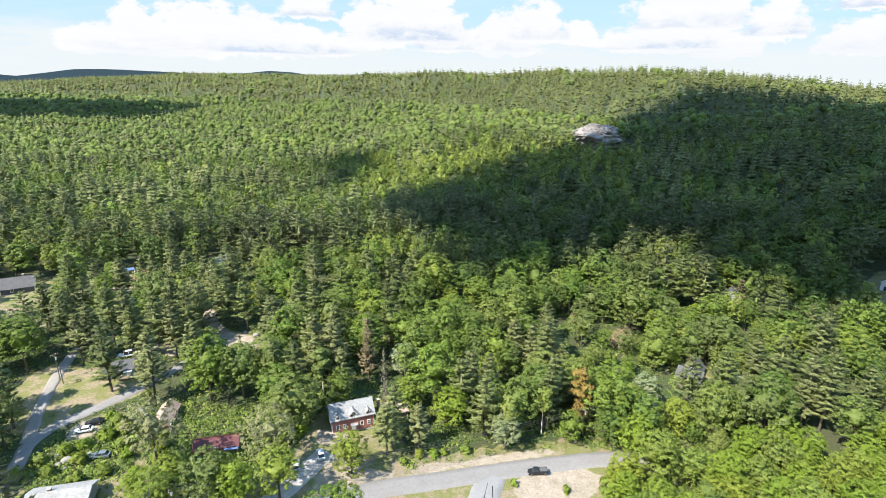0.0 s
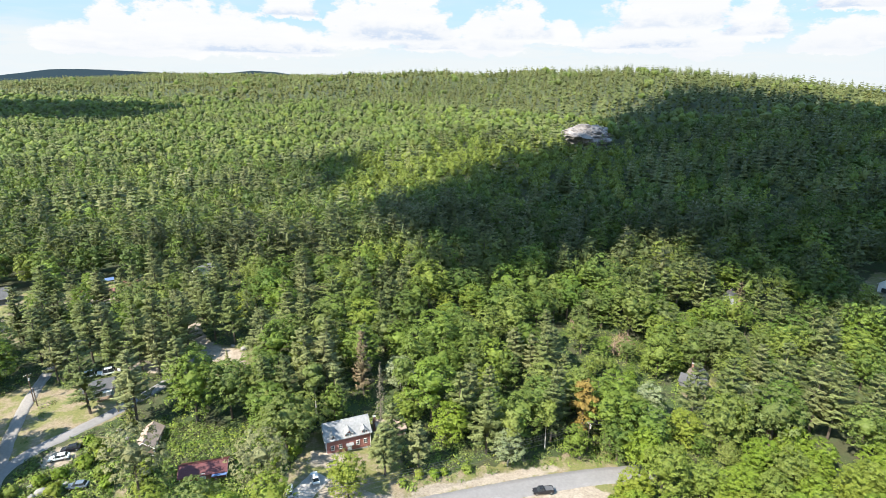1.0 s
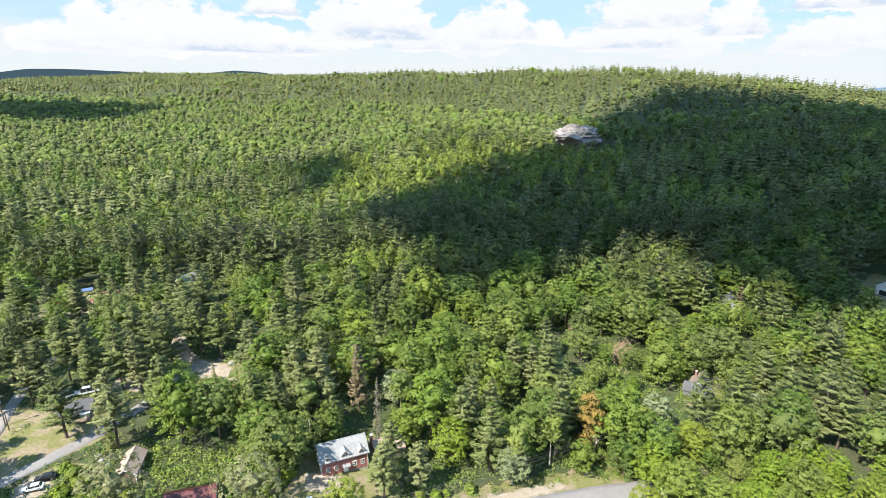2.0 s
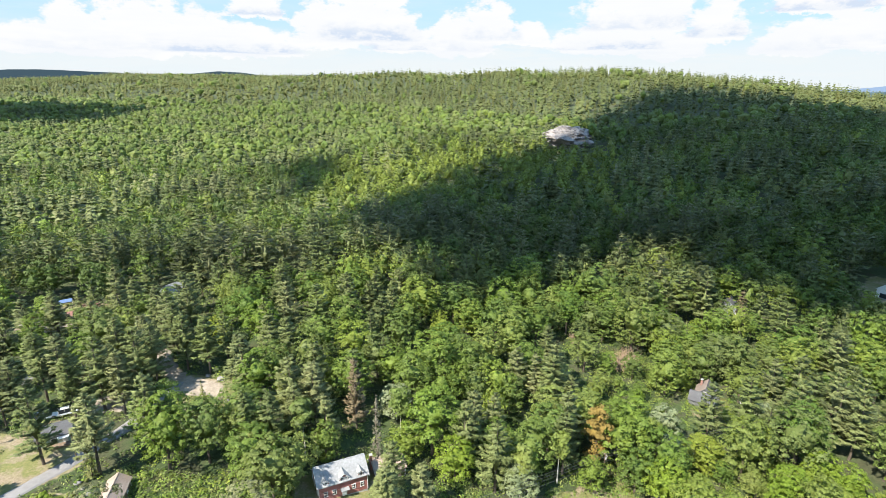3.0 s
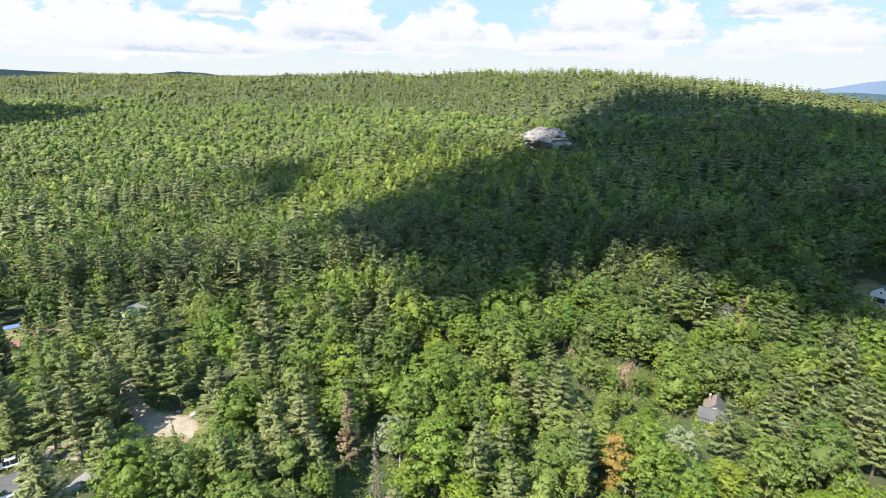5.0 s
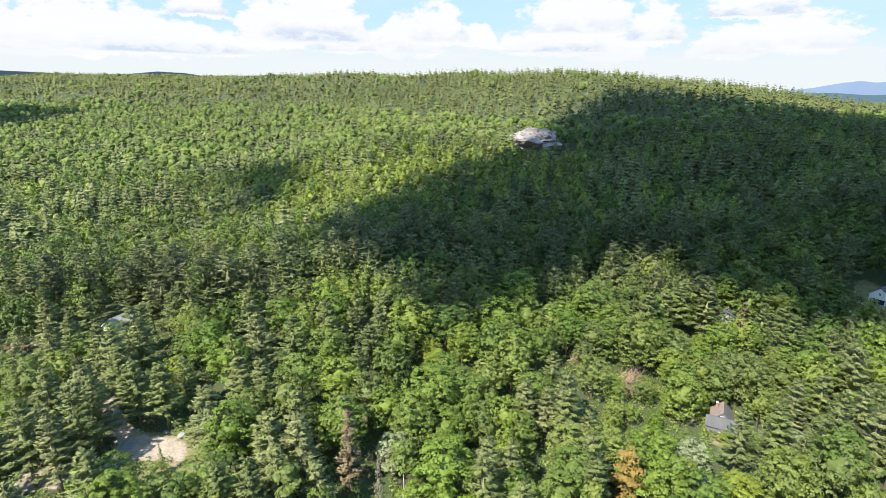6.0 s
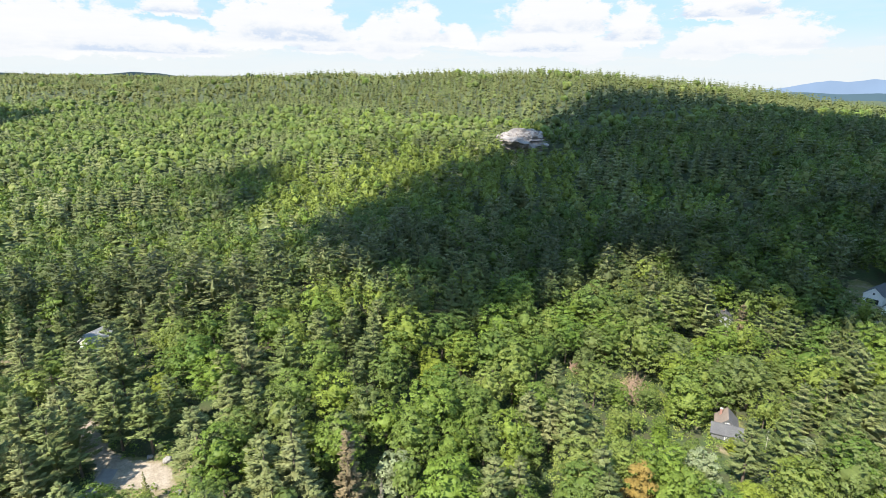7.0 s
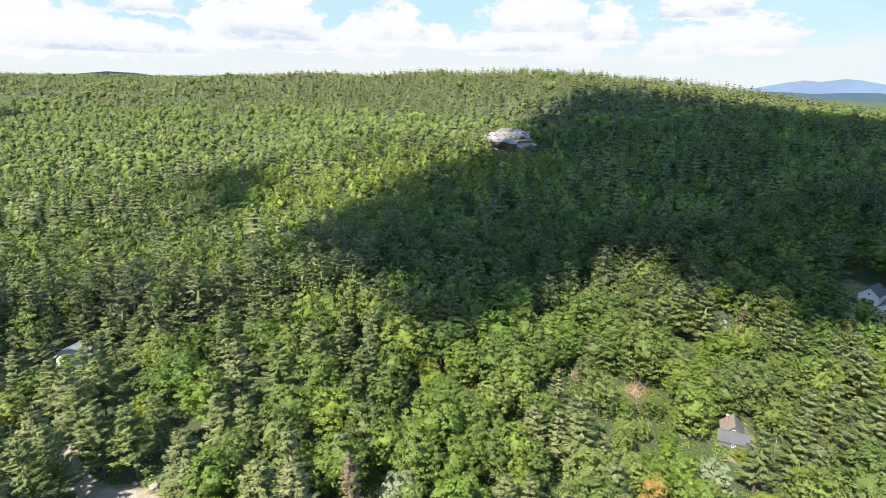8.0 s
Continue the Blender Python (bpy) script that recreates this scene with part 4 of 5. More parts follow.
chimney(far, 2.0, 0.4, 5.0, 2.6)


tarp_heap = tagged(thing("tarp_shelter", -152.5, 238.0, zat(-152.5, 238.0), 30), "pale blue tarpaulin shelter on poles beside the red cabin", "shelter")
part("tarp", prism([(-1.8, 2.2), (0, 3.0), (1.8, 2.2), (1.8, 2.26), (0, 3.06), (-1.8, 2.26)], -2.4, 2.4), m_tarp, tarp_heap)
for px in (-2.3, 2.3):
    for py in (-1.7, 1.7):
        part("pole", tube([(px, py, -0.2), (px, py, 2.25)], [0.04, 0.04], 6), m_white, tarp_heap)


# ---- vehicles ----
def wheel(ob, x, y, r=0.33):
    bm = bmesh.new()
    bmesh.ops.create_cone(bm, cap_ends=True, segments=14, radius1=r, radius2=r, depth=0.22, matrix=Matrix.Translation((x, y, r)) @ Matrix.Rotation(radians(90), 4, "X"))
    tyre = part("wheel", bm, m_tyre, ob)
    bm = bmesh.new()
    bmesh.ops.create_cone(bm, cap_ends=True, segments=12, radius1=r * 0.6, radius2=r * 0.5, depth=0.25, matrix=Matrix.Translation((x, y, r)) @ Matrix.Rotation(radians(90), 4, "X"))
    part("rim", bm, m_rim, tyre)


def car(name, label, x, y, turn, mat, long=4.6, wide=1.8, high=1.5, pickup=False):
    """A car with its nose along local +x."""
    ob = tagged(thing(name, x, y, zat(x, y) + 0.22, turn), label, "pickup truck" if pickup else "car")
    l, w = long / 2, wide / 2
    nose = 0.82 if not pickup else 1.0
    outline = [(-l, 0.35), (-l, nose), (-l + 0.15, nose + 0.08), (l - 0.9, nose + 0.04), (l - 0.1, nose - 0.12), (l, 0.6), (l - 0.05, 0.32)]
    bm = prism(outline, -w, w, "y")
    bmesh.ops.bevel(bm, geom=[e for e in bm.edges], offset=0.06, segments=2, affect="EDGES")
    part("body", bm, mat, ob)
    back = -l + 0.35 if not pickup else -0.35
    front = l - 1.1
    cabin_out = [(back, nose + 0.02), (back + (0.45 if not pickup else 0.15), high), (front - 0.85, high), (front, nose + 0.02)]
    bm = prism(cabin_out, -w + 0.1, w - 0.1, "y")
    for v in bm.verts:
        if v.co.z > high - 0.1:
            v.co.y *= 0.82
    bmesh.ops.bevel(bm, geom=[e for e in bm.edges], offset=0.05, segments=2, affect="EDGES")
    part("cabin", bm, m_glass, ob, "dark glass")
    top = box((back + front) / 2 - 0.2, 0, high + 0.01, (front - back) * 0.55, wide * 0.74, 0.06, None, 0.02)
    part("roof", top, mat, ob)
    for s in (-1, 1):
        for px in (back + 0.3, (back + front) / 2 - 0.15, front - 0.45):
            p = tube([(px - 0.06, s * (w - 0.11), nose), (px - 0.12, s * (w - 0.24), high)], [0.045, 0.04], 5)
            part("pillar", p, mat, ob)
    if pickup:
        bm = bmesh.new()
        box((-l + back) / 2, -w + 0.06, nose + 0.12, back + l - 0.1, 0.1, 0.4, bm)
        box((-l + back) / 2, w - 0.06, nose + 0.12, back + l - 0.1, 0.1, 0.4, bm)
        box(-l + 0.06, 0, nose + 0.1, 0.1, wide - 0.1, 0.36, bm)
        part("cargo_bed", bm, mat, ob)
        part("bed_floor", box((-l + back) / 2, 0, nose + 0.2, back + l - 0.25, wide - 0.25, 0.05), m_slate, ob, "grey bed cover")
    for px in (-l + 0.85, l - 0.85):
        for py in (-w + 0.08, w - 0.08):
            wheel(ob, px, py, 0.33 if not pickup else 0.38)
    for s in (-1, 1):
        part("headlight", box(l - 0.04, s * (w - 0.3), 0.68, 0.1, 0.35, 0.14, None, 0.02), m_lamp, ob)
        part("mirror", box(front - 0.5, s * (w + 0.06), nose + 0.1, 0.12, 0.16, 0.12, None, 0.02), mat, ob)
    part("bumper", box(l, 0, 0.42, 0.14, wide * 0.9, 0.16, None, 0.03), m_tyre if pickup else mat, ob)
    return ob


car("white_car", "white hatchback parked on a gravel drive", -35.3, 124.9, 112, m_carwhite, 4.6, 1.85, 1.6)
car("silver_car", "silver-grey car parked in shade on the drive", -40.6, 119.6, 106, m_carsilver, 4.5, 1.8, 1.45)
car("pickup_truck", "black pickup truck parked on sandy ground by the road", 26.0, 127.8, 186, m_carblack, 5.7, 1.95, 1.75, True)
car("white_car", "white sedan parked beside the lane", -100.4, 124.6, 200, m_carwhite, 4.6, 1.8, 1.4)
car("black_car", "black car parked beside a white sedan", -99.6, 128.0, 200, m_carblack, 4.6, 1.8, 1.4)
car("red_car", "faded red car parked beside the board cabin", -158.5, 226.5, 35, m_carred, 4.5, 1.8, 1.45)
car("dark_car", "dark blue-grey car in the shade of shrubs", -90.3, 115.8, 190, m_carblue, 4.6, 1.8, 1.45)
for k, (xx, yy, tt) in enumerate(((-113.5, 160.5, 30), (-108.5, 162.5, 28))):
    car("white_van", "white van parked beside the green cottage", xx, yy, tt, m_carwhite, 5.4, 2.0, 2.1)


# ---- utility poles and wires ----
def utility_pole(x, y, high, turn, arm=True):
    ob = tagged(thing("utility_pole", x, y, zat(x, y), turn), "brown timber utility pole with a crossarm by the road", "utility pole", group="utility poles")
    part("post", tube([(0, 0, -0.5), (0, 0, high * 0.5), (0, 0, high)], [0.17, 0.14, 0.11], 8), m_pole, ob)
    if arm:
        beam = part("crossarm", box(0, 0, high - 0.6, 2.2, 0.12, 0.14), m_pole, ob)
        for k in (-0.95, -0.4, 0.4, 0.95):
            part("insulator", tube([(k, 0, high - 0.53), (k, 0, high - 0.3)], [0.06, 0.04], 6), m_white, beam)
        bm = bmesh.new()
        bmesh.ops.create_cone(bm, cap_ends=True, segments=10, radius1=0.24, radius2=0.24, depth=0.8, matrix=Matrix.Translation((0.0, -0.4, high - 1.8)))
        part("transformer", bm, m_concrete, ob)
    return ob


POLES = [(43.2, 146.2, 10.5), (-8.0, 128.8, 10.5), (-62.0, 97.0, 10.5)]
for k, (xx, yy, hh) in enumerate(POLES):
    if k != 1:
        utility_pole(xx, yy, hh, 115)
utility_pole(-122.6, 147.4, 9.5, 60)
utility_pole(-120.4, 145.6, 6.0, 60, False)
utility_pole(-96.2, 144.2, 9.0, 60, False)


def wire(a, b, sag, name="overhead_wire"):
    curve = bpy.data.curves.new(name, "CURVE")
    curve.dimensions, curve.bevel_depth, curve.bevel_resolution = "3D", 0.035, 1
    line = curve.splines.new("POLY")
    line.points.add(16)
    for i in range(17):
        f = i / 16
        p = Vector(a).lerp(Vector(b), f)
        line.points[i].co = (p.x, p.y, p.z - 4 * sag * f * (1 - f), 1)
    curve.materials.append(m_wire)
    tagged(new(name, curve), "thin dark overhead wire along the road", "wire", group="overhead wires")


for off, down in ((-0.9, 0.3), (0.0, 0.3), (0.9, 0.3), (0.1, 2.6)):
    a, b = POLES[0], POLES[2]
    wire((a[0] + off * 0.4, a[1] - off * 0.9, zat(a[0], a[1]) + a[2] - down), (b[0] + off * 0.4, b[1] - off * 0.9, zat(b[0], b[1]) + b[2] - down), 2.0)
    wire((a[0] + off * 0.4, a[1] - off * 0.9, zat(a[0], a[1]) + a[2] - down), (96 + off * 0.4, 160 - off * 0.9, zat(96, 160) + 10.5 - down), 1.2)


# ---- rock ledge on the hillside ----
def rock_ledge():
    rng = np.random.RandomState(4)
    ob_mesh = bmesh.new()
    bmesh.ops.create_icosphere(ob_mesh, subdivisions=5, radius=1.0)
    for v in ob_mesh.verts:
        p = v.co.copy()
        n = noise.noise(p * 1.6) * 0.28 + noise.noise(p * 4.1 + Vector((3, 1, 7))) * 0.13
        n += 0.10 * (noise.cell(p * 5.0) - 0.5)
        v.co = p * (1 + n)
        v.co.z = round(v.co.z * 9) / 9 * 0.25 + v.co.z * 0.75
    ob_mesh.transform(Matrix.Diagonal((26, 26, 12, 1)))
    mesh = bpy.data.meshes.new("rock_ledge")
    ob_mesh.to_mesh(mesh)
    ob_mesh.free()
    mesh.materials.append(m_granite)
    ob = new("rock_ledge", mesh)
    ob.location = (149, 554, zat(149, 554) + 8.5)
    tagged(ob, "bare pale granite ledge breaking out of the wooded hillside", "rock")


rock_ledge()


# ---- clouds overhead that throw the shade on the hill ----
def cloud(name, ring, high, seed, puff):
    """A heap of flattened puffs above the shaded stretch, moved up along the sun's rays."""
    rng = np.random.RandomState(seed)
    xs, ys = [p[0] for p in ring], [p[1] for p in ring]
    bm = bmesh.new()
    gx, gy = np.meshgrid(np.arange(min(xs), max(xs), puff), np.arange(min(ys), max(ys), puff))
    gx = (gx + rng.uniform(-0.3, 0.3, gx.shape) * puff).ravel()
    gy = (gy + rng.uniform(-0.3, 0.3, gy.shape) * puff).ravel()
    edge = along(gx, gy, ring + ring[:1])
    keep = inside(gx, gy, ring) | (edge < puff * 0.45)
    for x, y, e in zip(gx[keep], gy[keep], edge[keep]):
        r = min(puff * 1.7, max(puff * 0.7, e * 0.8))
        ground = zat(x, y) + 15
        at = Vector((x, y, ground)) + SUN_FROM * ((high - ground) / SUN_FROM.z)
        bmesh.ops.create_icosphere(bm, subdivisions=2, radius=1.0, matrix=Matrix.Translation((at.x, at.y, high + r * 0.2)) @ Matrix.Diagonal((r * rng.uniform(0.9, 1.15), r * rng.uniform(0.9, 1.15), r * 0.55, 1)))
    for v in bm.verts:
        v.co += Vector((noise.noise(v.co * 0.03), noise.noise(v.co * 0.03 + Vector((9, 0, 0))), noise.noise(v.co * 0.03 + Vector((0, 9, 0))))) * puff * 0.4
    mesh = bpy.data.meshes.new(name)
    bm.to_mesh(mesh)
    bm.free()
    mesh.materials.append(m_cloud)
    mesh.shade_smooth()
    tagged(new(name, mesh), "white cumulus cloud drifting high over the hill", "cloud", kind="stuff")


HILL_SHADE = [
    (-34, 288), (-27, 335), (0, 393), (40, 434), (80, 475), (120, 501), (148, 512), (185, 594), (226, 653), (295, 742), (349, 793), (383, 778), (425, 724), (460, 673), (486, 622), (521, 585),
    (600, 480), (500, 250), (280, 145), (190, 168), (178, 195), (172, 218), (160, 234), (152, 250), (147, 268), (138, 284), (125, 292), (88, 280), (58, 262), (34, 244), (22, 238), (10, 244), (-4, 254), (-22, 256),
]
cloud("cloud", HILL_SHADE, 1300, 3, 24)
cloud("cloud", [(-116, 535), (-88, 530), (-72, 482), (-68, 432), (-90, 430), (-110, 480)], 1700, 5, 16)
cloud("cloud", [(-1250, 1100), (-1250, 1330), (-900, 1300), (-560, 1160), (-560, 1080), (-860, 1110)], 900, 8, 45)

# ---- the woods ----
PINES_WEST = [
    (-88.5, 139.9, 23.1), (-103.5, 143.0, 22.5), (-78.7, 148.1, 23.7), (-99.4, 164.4, 23.9), (-117.6, 168.5, 24),
    (-91.2, 170.1, 24.0), (-61.3, 170.4, 24.1), (-75.5, 182.3, 23.6), (-56.7, 185.9, 23.1), (-89.0, 191.5, 23.2), (-92.8, 211.1, 24.3), (-113.9, 218.0, 20.1), (-123.8, 225.7, 23.5),
    (-86.0, 228.5, 21.3), (-123.9, 253.6, 25.1), (-107.2, 257.7, 24.1), (-150.0, 278.0, 25.5), (-176.6, 293.4, 24.1), (-88.4, 323.7, 24), (-84.0, 341.9, 24),
]
BROADS_WEST = [
    (-55.8, 102.5, 16.6), (-72.5, 142.0, 22), (-63.7, 145.0, 19.1), (-135.0, 150.5, 20), (-75.7, 152.4, 18.5), (-55.7, 166.8, 20), (-68.9, 206.6, 17.5), (-62.6, 236.2, 16.1),
    (-83.1, 250.3, 17.0), (-155.8, 255.0, 17.5), (-60.6, 277.2, 17.5), (-87.7, 280.2, 17.5),
]
BROADS_MIDDLE = [
    (-41.5, 108.0, 17.0), (-44.3, 132.4, 16.8), (-50.5, 138.5, 18), (-40.5, 140.0, 14), (38.5, 143.0, 12), (22.6, 146.8, 18.1), (-4.8, 154.1, 20.7), (-16.6, 180.3, 17.6),
    (-4.1, 183.0, 18.0), (-29.7, 189.3, 17.5), (-40.6, 189.6, 17.5), (16.5, 195.1, 18.7), (-14.9, 197.3, 18.5), (-33.5, 201.7, 18.2), (22.6, 212.1, 20), (-6.4, 217.7, 18.2),
    (6.9, 221.5, 17.7), (27.7, 224.6, 20.0), (39.2, 228.1, 20), (22.6, 234.7, 18.7), (-27.8, 238.9, 15.2), (-45.1, 239.8, 18.1), (40.1, 243.7, 19.3), (-30.4, 264.5, 17.5),
    (-42.8, 285.2, 17.5), (-28.1, 295.3, 17.5),
]
THIN_PINES = [
    (-27.0, 161.3, 24), (133.3, 229.3, 19.3),
]
PINES_MIDDLE = [
    (-17.3, 129.6, 19), (-8.5, 133.3, 18), (-15.9, 138.0, 19), (11.5, 141.4, 24.1), (32.5, 149.4, 24.4), (4.3, 149.5, 24.3), (35.6, 158.4, 23), (-38.8, 161.5, 24.0),
    (-45.6, 161.7, 26), (35.5, 175.3, 25), (37.3, 181.1, 25.1), (25.0, 183.2, 20.4), (-20.5, 202.1, 23.3), (-43.9, 203.1, 24.2), (-34.3, 214.0, 24.3), (-14.8, 225.6, 22.4),
    (-0.2, 238.2, 25.0), (13.9, 238.6, 24.3), (-10.1, 242.0, 26.0), (19.8, 247.3, 27.3), (37.0, 254.7, 25.4), (32.9, 267.8, 24), (6.7, 275.5, 24), (-14.9, 281.4, 24),
    (23.5, 299.6, 24),
]
YOUNG = [
    (-66.2, 98.5, 14), (-49.7, 102.5, 14), (-53.5, 106.0, 12), (103.7, 110.4, 17.3), (85.3, 111.1, 17.3), (55.2, 114.8, 16.2), (69.6, 115.0, 16.1), (-25.8, 119.8, 18.5),
    (76.7, 123.1, 17.3), (49.5, 124.0, 18.0), (1.0, 145.7, 18.5), (74.5, 150.5, 17.4), (-12.6, 151.1, 16.1), (64.3, 168.1, 17.6), (-77.3, 198.6, 16), (1.1, 203.5, 16.4), (90.5, 176.5, 8.0), (96.5, 174.5, 7.5),
    (133.1, 207.5, 16), (98.8, 222.0, 18.5), (44.7, 236.9, 17.9),
]
BROADS_EAST = [
    (89.2, 107.9, 19.7), (112.0, 124.3, 16.4), (68.9, 126.5, 18.5), (103.6, 132.0, 15.7), (107.1, 135.2, 16.9), (90.2, 135.7, 17.4), (65.0, 135.7, 18.5), (57.2, 137.2, 20.0),
    (124.1, 141.7, 20.3), (51.5, 143.2, 12), (60.6, 145.5, 18), (99.7, 146.4, 22), (84.6, 146.7, 21.6), (103.6, 150.4, 22), (49.8, 151.3, 17.9), (89.0, 151.8, 19.3),
    (131.1, 189.9, 17.7), (103.9, 196.1, 19.6), (86.3, 198.9, 15.5),
]
BROADS_HILLFOOT = [
    (97.9, 202.3, 15.9), (78.5, 213.1, 22.0), (93.1, 213.7, 18.5), (115.5, 217.6, 17.5), (69.3, 221.1, 17.6), (54.4, 223.6, 18.3), (153.5, 233.1, 22),
    (90.8, 237.8, 17.5), (72.7, 240.0, 22), (137.7, 250.4, 20.2), (153.1, 278.3, 17.0), (100.8, 282.7, 17.5), (186.6, 287.9, 17.5), (84.7, 288.1, 17.5), (151.5, 307.3, 17.5),
    (170.6, 311.7, 17.5),
]
PINES_EAST = [
    (121.8, 151.5, 26.3), (118.2, 154.9, 28.4), (105.8, 156.3, 29), (132.0, 162.5, 23), (95.1, 163.7, 26.7), (83.5, 163.9, 24), (127.1, 167.3, 24), (120.0, 167.7, 24),
    (140.3, 183.6, 29), (145.0, 189.5, 26), (139.4, 209.7, 25.4), (143.4, 219.8, 24), (91.4, 231.0, 28.5), (117.7, 231.7, 29), (109.3, 237.6, 29), (128.2, 250.1, 24),
    (58.5, 251.1, 25.8), (182.2, 254.6, 24.3), (113.1, 270.9, 22.6), (53.4, 274.1, 24.8), (168.5, 280.8, 24), (116.3, 285.3, 24),
]
OLD_PINES = [
    (-74.3, 113.5, 20.4), (-46.4, 117.2, 19.5),
]
spots = []


def settle(kind, rows, variants):
    rng = np.random.RandomState(len(rows))
    for k, (x, y, h) in enumerate(rows):
        plant(kind, (k * 5 + k // 6) % variants, x, y, h, rng.uniform(0, 6.28), rng.uniform(1.02, 1.26) * (19.0 / h) ** 0.2)
        spots.append((x, y))


for rows in (PINES_WEST, PINES_MIDDLE, PINES_EAST):
    settle("pine", rows, 6)
for rows in (BROADS_WEST, BROADS_MIDDLE, [r for r in BROADS_EAST if r[1] > 140], BROADS_HILLFOOT):
    settle("broad", rows, 6)
settle("light", YOUNG + [r for r in BROADS_EAST if r[1] <= 140], 3)
plant("spruce", 1, -72.3, 166.5, 9, 1.7)
settle("pale", [(67.7, 161.9, 15), (64.3, 151.5, 12), (101.2, 163.0, 15), (-15.3, 167.0, 16), (17.5, 138.0, 13)], 2)
settle("thin", THIN_PINES, 1)
settle("olive", OLD_PINES, 2)
plant("rust", 0, 43.2, 153.0, 21.5, 0.4, 1.3)
for row in ((-121.5, 111.0, 24), (-124.5, 120.0, 23), (-117.0, 102.5, 22), (-116.5, 110.5, 21), (-119.5, 124.5, 22), (-112.5, 99.5, 21), (-128.5, 130.0, 23)):
    plant("pine", 1, *row, row[1], 1.05)
plant("grey", 0, -20.1, 149.5, 22, 0.9)
plant("spruce", 0, -89.5, 138.7, 12, 0.2)
plant("snag", 0, 102.2, 176.2, 8, 0.2)
for k, (x, y, h) in enumerate(((18.5, 139.5, 17), (20.5, 141.0, 15), (-40.0, 150.0, 14), (-14.0, 158.0, 16), (55.0, 151.0, 14), (30.0, 146.0, 15))):
    plant("birch", k % 2, x, y, h, k * 1.3)
    spots.append((x, y))
spots += [(44.2, 153.0), (43.0, 147.5), (41.0, 150.0), (-121.5, 111.0), (-124.5, 120.0), (-117.0, 102.5), (-20.1, 149.5), (-89.5, 138.7), (102.2, 176.2), (-80.8, 112.7)]


def scatter(y0, y1, gap, seed, side=1.0, extra=40):
    """Jittered places over the wedge of land that the walk looks over."""
    rng = np.random.RandomState(seed)
    xs = np.arange(-side * y1 - extra, side * y1 * 1.35 + extra, gap)
    ys = np.arange(y0, y1, gap * 0.87)
    gx, gy = np.meshgrid(xs, ys)
    gx = gx + (np.arange(len(ys)) % 2)[:, None] * gap / 2
    x = (gx + rng.uniform(-0.55, 0.55, gx.shape) * gap).ravel()
    y = (gy + rng.uniform(-0.55, 0.55, gy.shape) * gap).ravel()
    keep = (x > -side * 0.88 * (y + 20) - 15) & (x < side * 1.33 * (y - 20) + 15) & (rng.uniform(0, 1, len(x)) < 0.95)
    keep &= (y < 1400) | (x < 260)
    x, y = x[keep], y[keep]
    keep = ~open_ground(x, y)
    return x[keep], y[keep], rng


def kinds_at(x, y, rng):
    """0 broadleaf, 1 pine, 2 spruce: stands of one kind run in patches; spruces crowd the ridge."""
    z = land(x, y)
    needle = np.where(y < 300, np.where(x > -45, -0.12, 0.0), -0.08) + 0.5 * wave(x, y, 130, 2) + 0.28 * wave(x, y, 45, 9) + np.where((x < -45) & (y < 280), 0.1, 0.0) + np.where((np.abs(x + 40) < 70) & (np.abs(y - 260) < 80), 0.08, 0.0) + np.where((x > 20) & (y > 230) & (y < 420), 0.1, 0)
    needle = needle - np.where((np.abs(x - 20) < 110) & (np.abs(y - 430) < 60), 0.4, 0) + np.where((z > 56) & (y > 620), 0.75, 0) + np.where(y > 560, 0.1, 0) - np.where((x > 46) & (y < 168), 0.8, 0)
    kind = (needle + rng.normal(0, 0.2, len(x)) > 0.12).astype(int)
    kind[(kind == 1) & (z > 60) & (rng.uniform(0, 1, len(x)) < 0.65)] = 2
    return kind


# the near trees, each a thing of its own
x, y, rng = scatter(96, 240, 9.3, 11)
apart = np.min(np.hypot(x[:, None] - np.array(spots)[None, :, 0], y[:, None] - np.array(spots)[None, :, 1]), axis=1)
x, y = x[apart > 6.0], y[apart > 6.0]
kind = kinds_at(x, y, rng)
KNOWN = [(r[0], r[1], 1) for rows in (PINES_WEST, PINES_MIDDLE, PINES_EAST) for r in rows] + [(r[0], r[1], 0) for rows in (BROADS_WEST, BROADS_MIDDLE, BROADS_EAST, BROADS_HILLFOOT, YOUNG) for r in rows]
KNOWN = np.array(KNOWN)
away = np.hypot(x[:, None] - KNOWN[None, :, 0], y[:, None] - KNOWN[None, :, 1])
close = (away.min(axis=1) < 13) & (rng.uniform(0, 1, len(x)) < np.where(KNOWN[away.argmin(axis=1), 2] > 0, 0.4, 0.75))
kind[close] = KNOWN[away.argmin(axis=1)[close], 2].astype(int)
order = np.argsort(np.hypot(x, y - 20))
x, y, kind = x[order], y[order], kind[order]
count = {0: 90, 1: 75, 2: 0}
beyond = []
short = np.any([inside(x, y, ring) for ring in LOW], axis=0)
for i in range(len(x)):
    count[kind[i]] += 1
    if count[kind[i]] > 298:
        beyond.append(i)
        continue
    h = rng.uniform(18, 25) if kind[i] == 1 else rng.uniform(13, 19)
    if y[i] < 112:
        h *= 0.75
    if short[i]:
        h *= 0.55
        if kind[i] == 1:
            kind[i] = 0
    if kind[i] == 2:
        plant("spruce", i % 3, x[i], y[i], h * 0.9, rng.uniform(0, 6.28))
    elif kind[i] == 1:
        plant("pine", i % 6, x[i], y[i], h, rng.uniform(0, 6.28), rng.uniform(0.85, 1.15))
    else:
        young = rng.uniform() < (0.75 if x[i] > 46 and y[i] < 160 else 0.12)
        plant("light" if young else "broad", i % (3 if young else 6), x[i], y[i], h, rng.uniform(0, 6.28), rng.uniform(0.95, 1.28))


